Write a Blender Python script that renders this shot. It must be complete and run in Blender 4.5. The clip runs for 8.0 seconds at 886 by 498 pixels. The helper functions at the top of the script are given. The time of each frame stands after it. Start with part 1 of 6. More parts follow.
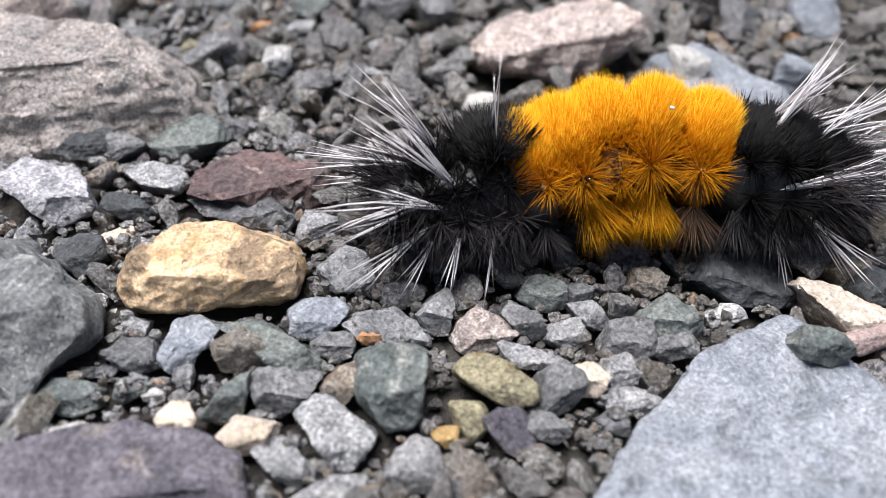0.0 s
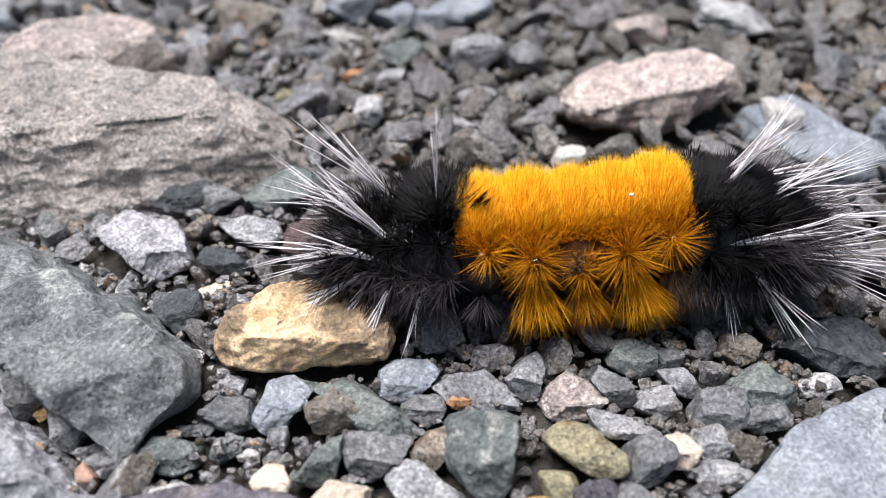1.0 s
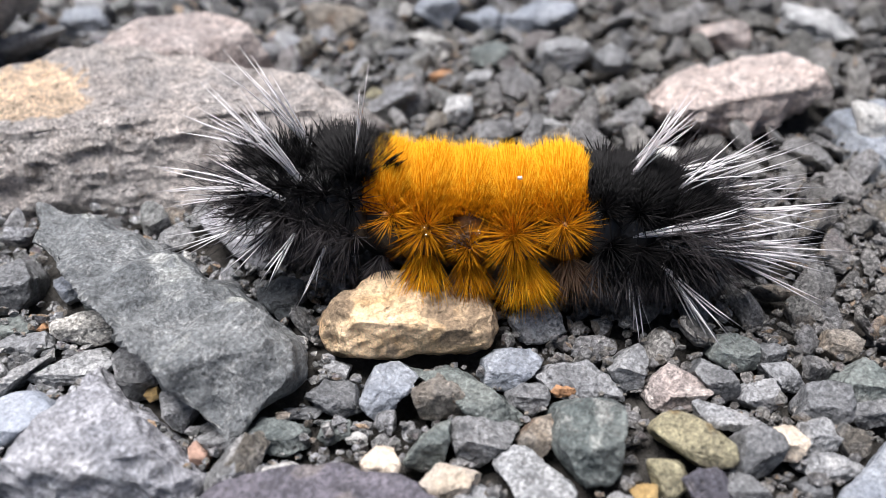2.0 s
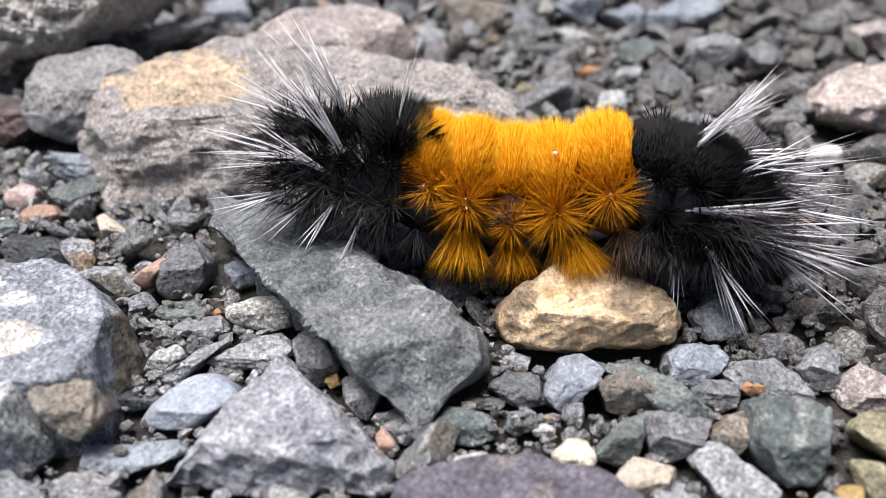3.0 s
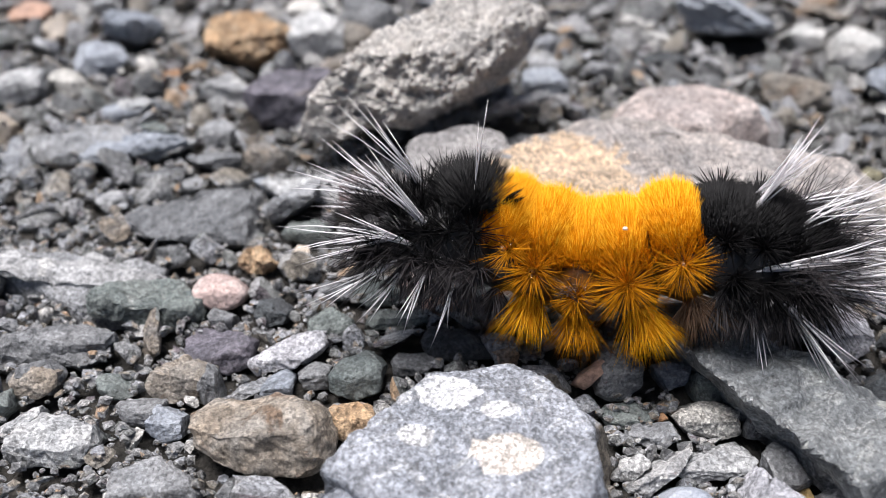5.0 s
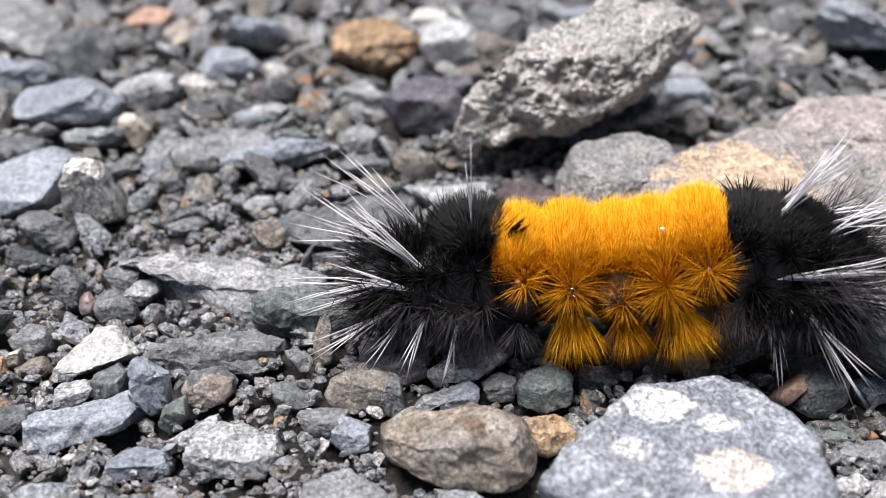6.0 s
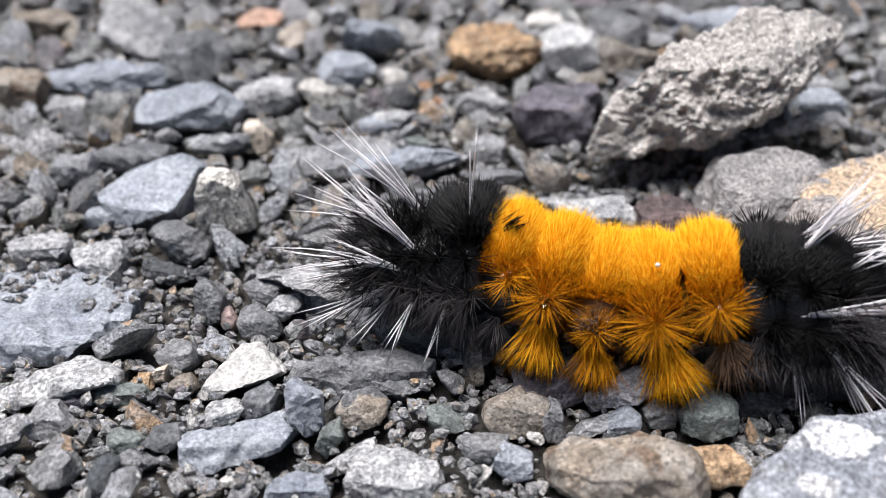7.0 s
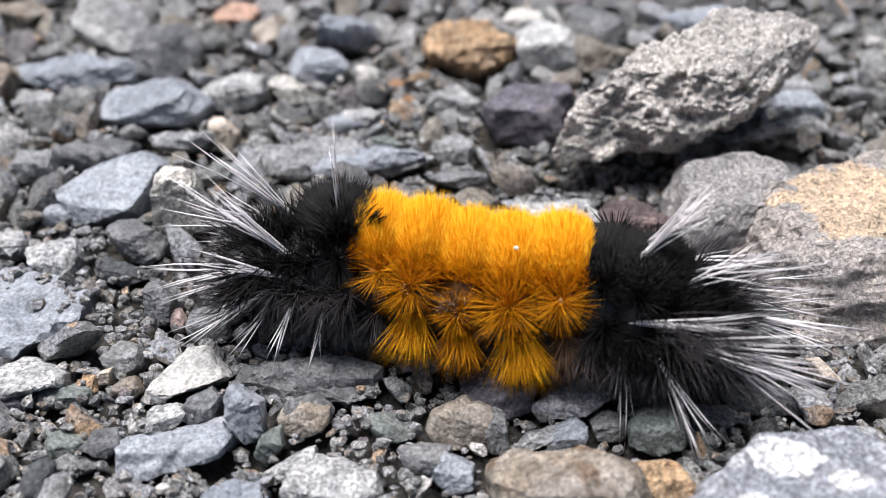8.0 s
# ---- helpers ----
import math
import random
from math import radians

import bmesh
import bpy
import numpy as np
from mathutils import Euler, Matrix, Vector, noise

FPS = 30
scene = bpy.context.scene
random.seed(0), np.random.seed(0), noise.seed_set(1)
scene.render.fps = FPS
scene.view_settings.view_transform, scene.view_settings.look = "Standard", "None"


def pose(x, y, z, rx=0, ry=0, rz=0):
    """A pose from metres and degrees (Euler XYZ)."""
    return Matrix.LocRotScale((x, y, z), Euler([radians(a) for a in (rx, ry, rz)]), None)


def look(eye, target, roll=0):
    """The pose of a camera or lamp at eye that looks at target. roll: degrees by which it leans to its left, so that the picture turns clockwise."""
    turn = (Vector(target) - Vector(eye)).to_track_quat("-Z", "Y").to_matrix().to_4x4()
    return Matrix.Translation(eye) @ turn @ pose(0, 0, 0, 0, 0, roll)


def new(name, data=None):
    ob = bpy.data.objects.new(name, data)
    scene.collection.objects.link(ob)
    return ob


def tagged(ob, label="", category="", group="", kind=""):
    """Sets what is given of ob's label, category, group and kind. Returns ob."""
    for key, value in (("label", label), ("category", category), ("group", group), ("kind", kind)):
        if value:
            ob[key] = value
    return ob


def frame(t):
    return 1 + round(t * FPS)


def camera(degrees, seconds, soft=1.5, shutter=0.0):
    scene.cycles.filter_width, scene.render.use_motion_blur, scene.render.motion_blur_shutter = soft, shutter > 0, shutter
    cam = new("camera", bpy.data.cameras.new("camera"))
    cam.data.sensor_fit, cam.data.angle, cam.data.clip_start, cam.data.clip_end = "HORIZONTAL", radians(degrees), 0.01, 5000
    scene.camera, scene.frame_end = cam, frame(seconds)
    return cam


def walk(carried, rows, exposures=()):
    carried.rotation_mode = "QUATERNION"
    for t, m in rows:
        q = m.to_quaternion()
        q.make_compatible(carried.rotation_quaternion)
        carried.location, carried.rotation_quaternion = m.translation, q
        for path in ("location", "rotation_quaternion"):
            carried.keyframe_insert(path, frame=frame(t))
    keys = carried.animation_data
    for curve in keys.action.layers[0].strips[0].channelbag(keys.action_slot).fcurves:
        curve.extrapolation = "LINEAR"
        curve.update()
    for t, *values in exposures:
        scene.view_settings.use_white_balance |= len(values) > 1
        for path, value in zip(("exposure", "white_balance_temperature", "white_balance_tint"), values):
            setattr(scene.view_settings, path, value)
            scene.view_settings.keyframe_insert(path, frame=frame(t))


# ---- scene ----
cam = camera(44.99, 8.0, soft=0.85)
PATH = [
    (0, look((-0.00109, -0.04742, 0.03891), (0.00787, -0.00348, -0.00096), 3.32)),
    (0.2, look((-0.00158, -0.04767, 0.03862), (0.00608, -0.00352, -0.00128), 2.47)),
    (0.5, look((-0.00065, -0.04537, 0.04121), (0.00550, -0.00111, 0.00117), 1.33)),
    (0.8, look((-0.00160, -0.04495, 0.04179), (0.00390, -0.00048, 0.00188), 0.95)),
    (1, look((-0.00185, -0.04561, 0.04136), (0.00308, -0.00095, 0.00160), 0.76)),
    (1.2, look((-0.00070, -0.04675, 0.04067), (0.00362, -0.00181, 0.00115), 0.46)),
    (1.5, look((-0.00344, -0.04701, 0.04051), (0.00073, -0.00210, 0.00094), 0.83)),
    (1.7, look((-0.00468, -0.04685, 0.04070), (-0.00071, -0.00166, 0.00143), 0.75)),
    (2.8, look((-0.01019, -0.04704, 0.03890), (-0.00949, -0.00077, 0.00071), -0.90)),
    (3, look((-0.01252, -0.04668, 0.03908), (-0.01195, -0.00046, 0.00083), -0.65)),
    (3.2, look((-0.01419, -0.04649, 0.03942), (-0.01390, -0.00014, 0.00133), -0.66)),
    (3.5, look((-0.01797, -0.04672, 0.03992), (-0.01869, -0.00051, 0.00164), -0.84)),
    (3.8, look((-0.02128, -0.04575, 0.04131), (-0.02314, 0.00038, 0.00299), -1.43)),
    (4, look((-0.02388, -0.04474, 0.04212), (-0.02543, 0.00137, 0.00376), -0.86)),
    (4.2, look((-0.02714, -0.04321, 0.04304), (-0.02828, 0.00276, 0.00449), -0.63)),
    (4.5, look((-0.02882, -0.04257, 0.04364), (-0.02956, 0.00343, 0.00513), -0.49)),
    (4.7, look((-0.03224, -0.04255, 0.04437), (-0.03201, 0.00301, 0.00533), 0.17)),
    (5.8, look((-0.04394, -0.04195, 0.04097), (-0.04271, 0.00520, 0.00390), 1.94)),
    (6, look((-0.04633, -0.04138, 0.04075), (-0.04570, 0.00568, 0.00354), 1.58)),
    (6.2, look((-0.04818, -0.04148, 0.04033), (-0.04797, 0.00551, 0.00302), 1.42)),
    (6.5, look((-0.04877, -0.04043, 0.04022), (-0.04922, 0.00638, 0.00269), 1.13)),
    (7, look((-0.05291, -0.03925, 0.04077), (-0.05399, 0.00743, 0.00308), 1.08)),
    (7.5, look((-0.05202, -0.03872, 0.04056), (-0.05348, 0.00773, 0.00262), 1.23)),
    (7.8, look((-0.05065, -0.03829, 0.04043), (-0.05278, 0.00792, 0.00222), 0.86)),
    (8, look((-0.04925, -0.03774, 0.04093), (-0.05150, 0.00844, 0.00269), 0.91)),
]
walk(cam, PATH, exposures=[(0, 0.97, 6200, 14), (8, 0.97, 6200, 14)])
cam.data.dof.use_dof, cam.data.dof.focus_distance, cam.data.dof.aperture_fstop = True, 0.0555, 41.0

# ---- light ----
world = bpy.data.worlds.new("sky")
scene.world = world
world.use_nodes = True
wn, wl = world.node_tree.nodes, world.node_tree.links
sky = wn.new("ShaderNodeTexSky")
sky.sky_type, sky.sun_disc = "NISHITA", False
sky.sun_elevation, sky.sun_rotation = radians(74), radians(-35)
sky.air_density, sky.dust_density, sky.ozone_density = 1.0, 4.0, 1.0
wn["Background"].inputs["Strength"].default_value = 0.039
wl.new(sky.outputs["Color"], wn["Background"].inputs["Color"])
sun_data = bpy.data.lights.new("sun", "SUN")
sun_data.energy, sun_data.angle, sun_data.color = 4.0, radians(38), (1.0, 0.965, 0.92)
sun = new("sun", sun_data)
sun.matrix_world = look((-0.22, 0.09, 0.97), (0, 0, 0))

MM = 0.001

# ---- materials ----


def nodes_of(name):
    m = bpy.data.materials.new(name)
    m.use_nodes = True
    t = m.node_tree
    return m, t.nodes, t.links, t.nodes["Principled BSDF"]


def add(n, kind, **inputs):
    node = n.new("ShaderNode" + kind)
    for key, value in inputs.items():
        node.inputs[key.replace("_", " ")].default_value = value
    return node


def ramp(n, l, source, stops, mode="LINEAR"):
    r = n.new("ShaderNodeValToRGB")
    r.color_ramp.interpolation = mode
    e = r.color_ramp.elements
    while len(e) < len(stops):
        e.new(0.5)
    for el, (p, c) in zip(e, stops):
        el.position = p
        el.color = (*c, 1) if len(c) == 3 else (c[0], c[0], c[0], 1)
    l.new(source, r.inputs["Fac"])
    return r.outputs["Color"]


def mix(n, l, fac, a, b, mode="MIX"):
    x = n.new("ShaderNodeMix")
    x.data_type, x.blend_type = "RGBA", mode
    for sock, v in ((x.inputs[0], fac), (x.inputs[6], a), (x.inputs[7], b)):
        if isinstance(v, (int, float)):
            sock.default_value = v
        elif isinstance(v, tuple):
            sock.default_value = (*v, 1)
        else:
            l.new(v, sock)
    return x.outputs[2]


def stone_coords(n, l):
    """Place in the world, shifted by a random amount for each stone; also that random value."""
    geo, info = n.new("ShaderNodeNewGeometry"), n.new("ShaderNodeObjectInfo")
    s = add(n, "Math")
    s.operation = "ADD"
    l.new(geo.outputs["Random Per Island"], s.inputs[0])
    l.new(info.outputs["Random"], s.inputs[1])
    f = add(n, "Math")
    f.operation = "FRACT"
    l.new(s.outputs[0], f.inputs[0])
    v = add(n, "VectorMath")
    v.operation = "ADD"
    l.new(geo.outputs["Position"], v.inputs[0])
    k = add(n, "Math")
    k.operation = "MULTIPLY"
    k.inputs[1].default_value = 0.37
    l.new(f.outputs[0], k.inputs[0])
    l.new(k.outputs[0], v.inputs[1])
    return v.outputs[0], f.outputs[0]


def noise_tex(n, l, co, scale, detail=4.0, rough=0.6, warp=0.0):
    t = add(n, "TexNoise", Scale=scale, Detail=detail, Roughness=rough, Distortion=warp)
    l.new(co, t.inputs["Vector"])
    return t.outputs["Fac"]


def stone_surface(n, l, bsdf, co, colour, grain, gloss, relief):
    """Mineral speckle, pits, pale dust and relief over a base colour."""
    fine = noise_tex(n, l, co, 4600, 4, 0.8)
    mid = noise_tex(n, l, co, 1100, 5, 0.65)
    broad = noise_tex(n, l, co, 260, 4, 0.6, 0.4)
    g = 0.55 * grain
    c = mix(n, l, 1.0, colour, ramp(n, l, fine, [(0.3, (1 - 1.4 * g,)), (0.5, (1,)), (0.7, (1 + 1.2 * g,))]), "MULTIPLY")
    c = mix(n, l, 1.0, c, ramp(n, l, mid, [(0.3, (1 - 0.7 * g,)), (0.5, (1,)), (0.7, (1 + 0.65 * g,))]), "MULTIPLY")
    c = mix(n, l, 1.0, c, ramp(n, l, broad, [(0.3, (0.78, 0.79, 0.8)), (0.7, (1.22, 1.2, 1.18))]), "MULTIPLY")
    grains = add(n, "TexVoronoi", Scale=6200, Randomness=1.0)  # single mineral grains
    l.new(co, grains.inputs["Vector"])
    bw = add(n, "RGBToBW")
    l.new(grains.outputs["Color"], bw.inputs[0])
    c = mix(n, l, 1.0, c, ramp(n, l, bw.outputs[0], [(0.2, (1 - 0.42 * grain,)), (0.5, (1,)), (0.8, (1 + 0.32 * grain,))]), "MULTIPLY")
    fleck = add(n, "TexVoronoi", Scale=2300, Randomness=1.0)
    l.new(co, fleck.inputs["Vector"])
    keep = ramp(n, l, fleck.outputs["Distance"], [(0.06, (0.85 * grain,)), (0.22, (0,))])
    keep = mix(n, l, 1.0, keep, ramp(n, l, noise_tex(n, l, co, 700, 4, 0.7), [(0.45, (0,)), (0.65, (1,))]), "MULTIPLY")
    c = mix(n, l, keep, c, mix(n, l, 1.0, c, (2.3, 2.3, 2.25), "MULTIPLY"))
    pit = add(n, "TexVoronoi", Scale=1700, Randomness=1.0)
    l.new(co, pit.inputs["Vector"])
    hole = ramp(n, l, pit.outputs["Distance"], [(0.1, (1,)), (0.27, (0,))])
    hole = mix(n, l, 1.0, hole, ramp(n, l, noise_tex(n, l, co, 500, 4, 0.7), [(0.47, (0,)), (0.6, (1,))]), "MULTIPLY")
    c = mix(n, l, mix(n, l, 1.0, hole, (0.6 * grain,) * 3, "MULTIPLY"), c, (0.06, 0.056, 0.052))
    l.new(c, bsdf.inputs["Base Color"])
    l.new(ramp(n, l, mid, [(0.3, (gloss + 0.18,)), (0.7, (gloss - 0.1,))]), bsdf.inputs["Roughness"])
    bsdf.inputs["Specular IOR Level"].default_value = 0.5
    h = add(n, "Math")
    h.operation = "MULTIPLY_ADD"
    l.new(mid, h.inputs[0])
    h.inputs[1].default_value = 1.9
    l.new(fine, h.inputs[2])
    b = add(n, "Bump", Strength=relief, Distance=0.00032)
    dug = add(n, "Math")
    dug.operation = "MULTIPLY_ADD"
    l.new(hole, dug.inputs[0])
    dug.inputs[1].default_value = -0.6
    l.new(h.outputs[0], dug.inputs[2])
    l.new(dug.outputs[0], b.inputs["Height"])
    crack = add(n, "TexVoronoi", Scale=620)
    crack.feature = "DISTANCE_TO_EDGE"
    bent = add(n, "VectorMath")
    bent.operation = "ADD"
    l.new(co, bent.inputs[0])
    shift = add(n, "TexNoise", Scale=900, Detail=3)
    l.new(co, shift.inputs["Vector"])
    small = add(n, "VectorMath")
    small.operation = "SCALE"
    small.inputs["Scale"].default_value = 0.0012
    l.new(shift.outputs["Color"], small.inputs[0])
    l.new(small.outputs[0], bent.inputs[1])
    l.new(bent.outputs[0], crack.inputs["Vector"])
    b2 = add(n, "Bump", Strength=0.22 * relief, Distance=0.0003)
    l.new(ramp(n, l, crack.outputs["Distance"], [(0.0, (0,)), (0.12, (1,))]), b2.inputs["Height"])
    l.new(b.outputs["Normal"], b2.inputs["Normal"])
    l.new(b2.outputs["Normal"], bsdf.inputs["Normal"])


def stone_material(name, base, second, patch=None, amount=0.5, scale=330, grain=0.8, gloss=0.55, relief=0.7, veins=0.0, stains=()):
    m, n, l, bsdf = nodes_of(name)
    co, rnd = stone_coords(n, l)
    c = mix(n, l, ramp(n, l, noise_tex(n, l, co, 420, 5, 0.62, 0.6), [(0.4, (0,)), (0.62, (1,))]), base, second)
    if patch:
        c = mix(n, l, ramp(n, l, noise_tex(n, l, co, scale, 4, 0.6, 0.5), [(amount, (0,)), (amount + 0.07, (1,))]), c, patch)
    if veins:
        w = noise_tex(n, l, co, 170, 6, 0.6, 1.6)
        c = mix(n, l, ramp(n, l, w, [(0.485, (0,)), (0.5, (veins,)), (0.515, (0,))]), c, (0.55, 0.55, 0.53))
    for place, size, colour in stains:  # mineral blotches with ragged edges
        away = add(n, "VectorMath")
        away.operation = "SUBTRACT"
        l.new(n.new("ShaderNodeNewGeometry").outputs["Position"], away.inputs[0])
        away.inputs[1].default_value = place
        part_ = add(n, "VectorMath")
        part_.operation = "DIVIDE"
        l.new(away.outputs[0], part_.inputs[0])
        part_.inputs[1].default_value = [2.6 * v for v in size]
        far = add(n, "VectorMath")
        far.operation = "LENGTH"
        l.new(part_.outputs[0], far.inputs[0])
        wob = add(n, "Math")
        wob.operation = "MULTIPLY_ADD"
        l.new(noise_tex(n, l, co, 480, 3, 0.55, 0.8), wob.inputs[0])
        wob.inputs[1].default_value = 0.6
        l.new(far.outputs["Value"], wob.inputs[2])
        c = mix(n, l, ramp(n, l, wob.outputs[0], [(0.0, (0.95,)), (0.66, (0.93,)), (0.71, (0,))]), c, colour)
    c = mix(n, l, 1.0, c, ramp(n, l, rnd, [(0, (0.78, 0.79, 0.80)), (1, (1.1, 1.09, 1.07))]), "MULTIPLY")
    stone_surface(n, l, bsdf, co, c, grain, gloss, relief)
    return m


WORDS = {
    "grey": "mid-grey", "green": "greenish grey", "blue": "blue-grey", "paleg": "pale grey", "pale": "whitish grey", "white": "chalky white",
    "cream": "cream-coloured", "brn": "brown and grey", "maroon": "dull maroon", "plum": "dark purplish grey", "dark": "dark charcoal",
    "tan": "crumbly tan", "beige": "yellowish beige", "ochre": "ochre yellow", "orange": "rusty orange", "olive": "olive-yellow",
    "salmon": "salmon pink", "rose": "dusty pink", "pinkg": "pinkish grey", "marb": "white-mottled blue-grey", "marb2": "white-streaked dark grey",
    "wg": "frosted pale grey", "bgg": "green-tinged grey", "boul": "pinkish grey", "speck": "speckled pale grey", "bluesm": "smooth slate-blue",
    "rough": "rough pitted grey", "lobe": "grey and pinkish weathered"}
MARB_STAINS = [((-0.0278, -0.0077, 0.0012), (0.0009, 0.0030, 0.0022), (0.17, 0.14, 0.10)), ((-0.0353, -0.0064, 0.004), (0.0017, 0.0009, 0.003), (0.66, 0.66, 0.66)), ((-0.0371, -0.0089, 0.004), (0.0008, 0.0006, 0.003), (0.5, 0.5, 0.5)),
               ((-0.0326, -0.0103, 0.004), (0.0016, 0.0011, 0.003), (0.66, 0.60, 0.53)), ((-0.0330, -0.0075, 0.004), (0.0010, 0.0006, 0.003), (0.55, 0.55, 0.55))]
STREAK_STAINS = [((-0.0420, -0.0140, 0.003), (0.0012, 0.0009, 0.003), (0.6, 0.6, 0.6)), ((-0.0442, -0.0152, 0.003), (0.0010, 0.0008, 0.003), (0.6, 0.6, 0.6)),
                 ((-0.0312, -0.0140, 0.003), (0.0016, 0.0018, 0.003), (0.40, 0.415, 0.405))]
TINGED_STAINS = [((-0.0131, -0.0066, 0.003), (0.0008, 0.0005, 0.003), (0.46, 0.47, 0.43))]
BOULDER_STAINS = [((-0.0280, 0.0118, 0.0045), (0.0042, 0.0036, 0.004), (0.86, 0.66, 0.46))]
ROCK = {
    "grey": stone_material("grey_stone", (0.20, 0.205, 0.21), (0.13, 0.135, 0.14)),
    "green": stone_material("green_grey_stone", (0.17, 0.19, 0.18), (0.11, 0.13, 0.125), (0.30, 0.31, 0.29), 0.6),
    "blue": stone_material("blue_grey_stone", (0.25, 0.275, 0.315), (0.305, 0.33, 0.365), (0.18, 0.2, 0.225), 0.6, grain=0.6, gloss=0.5, veins=0.12),
    "paleg": stone_material("pale_grey_stone", (0.33, 0.335, 0.34), (0.25, 0.255, 0.26), (0.47, 0.47, 0.46), 0.6),
    "pale": stone_material("whitish_stone", (0.40, 0.405, 0.405), (0.33, 0.34, 0.345), (0.28, 0.29, 0.295), 0.61, 500, grain=0.9),
    "white": stone_material("white_stone", (0.55, 0.54, 0.515), (0.45, 0.45, 0.43), grain=0.5),
    "cream": stone_material("cream_stone", (0.74, 0.65, 0.55), (0.62, 0.52, 0.40), grain=0.45),
    "brn": stone_material("brown_stone", (0.22, 0.185, 0.145), (0.27, 0.25, 0.22), (0.14, 0.1, 0.07), 0.57, 380),
    "maroon": stone_material("maroon_stone", (0.15, 0.10, 0.095), (0.10, 0.075, 0.075), (0.26, 0.2, 0.18), 0.62, 700),
    "plum": stone_material("purplish_stone", (0.145, 0.135, 0.16), (0.095, 0.09, 0.107), (0.2, 0.18, 0.18), 0.6),
    "dark": stone_material("dark_stone", (0.08, 0.09, 0.095), (0.05, 0.053, 0.057), (0.16, 0.165, 0.165), 0.6),
    "tan": stone_material("tan_stone", (0.55, 0.39, 0.24), (0.42, 0.27, 0.15), (0.62, 0.5, 0.36), 0.58, 600, relief=1.0),
    "beige": stone_material("beige_stone", (0.80, 0.60, 0.38), (0.60, 0.40, 0.21), (0.34, 0.25, 0.16), 0.51, 280, grain=0.5, gloss=0.7, relief=0.9),
    "ochre": stone_material("ochre_stone", (0.40, 0.28, 0.12), (0.3, 0.2, 0.08), grain=0.5, gloss=0.4),
    "orange": stone_material("rusty_stone", (0.44, 0.24, 0.12), (0.33, 0.18, 0.09), grain=0.5),
    "olive": stone_material("olive_stone", (0.30, 0.275, 0.175), (0.22, 0.20, 0.13), (0.16, 0.12, 0.06), 0.6, 500),
    "salmon": stone_material("salmon_stone", (0.48, 0.31, 0.24), (0.4, 0.26, 0.19), grain=0.4, gloss=0.45),
    "rose": stone_material("rose_stone", (0.5, 0.385, 0.355), (0.4, 0.3, 0.275), (0.55, 0.45, 0.42), 0.58, 500, grain=0.5),
    "pinkg": stone_material("pinkish_stone", (0.58, 0.49, 0.45), (0.48, 0.42, 0.395), (0.66, 0.58, 0.54), 0.56, 420, relief=1.0),
    "marb": stone_material("mottled_stone", (0.27, 0.284, 0.31), (0.22, 0.232, 0.255), (0.46, 0.465, 0.475), 0.62, 300, grain=1.0, gloss=0.5, relief=0.45, veins=0.3,
                           stains=MARB_STAINS),
    "marb2": stone_material("streaked_stone", (0.20, 0.215, 0.245), (0.265, 0.28, 0.305), (0.52, 0.52, 0.52), 0.57, 200, grain=1.0, gloss=0.5, relief=0.5, veins=0.5, stains=STREAK_STAINS),
    "wg": stone_material("frosted_stone", (0.42, 0.42, 0.445), (0.35, 0.352, 0.375), (0.58, 0.58, 0.6), 0.58, 700, grain=0.8),
    "bgg": stone_material("tinged_stone", (0.215, 0.226, 0.226), (0.16, 0.17, 0.172), (0.40, 0.41, 0.385), 0.585, 300, gloss=0.5, veins=0.4, stains=TINGED_STAINS),
    "boul": stone_material("boulder_stone", (0.61, 0.555, 0.515), (0.50, 0.47, 0.45), (0.25, 0.22, 0.20), 0.585, 900, grain=0.75, relief=1.3, stains=BOULDER_STAINS),
    "lobe": stone_material("weathered_stone", (0.33, 0.32, 0.315), (0.25, 0.245, 0.245), (0.16, 0.15, 0.145), 0.6, 800, grain=0.8, relief=0.9),
    "speck": stone_material("speckled_stone", (0.48, 0.465, 0.43), (0.38, 0.375, 0.35), (0.2, 0.19, 0.17), 0.6, 1300, grain=1.0),
    "bluesm": stone_material("slate_pebble_stone", (0.28, 0.31, 0.36), (0.32, 0.345, 0.385), grain=0.35, gloss=0.45, relief=0.35),
    "rough": stone_material("rough_stone", (0.80, 0.76, 0.71), (0.66, 0.63, 0.59), (0.32, 0.30, 0.28), 0.64, 1100, grain=0.7, gloss=0.75, relief=1.3),
}


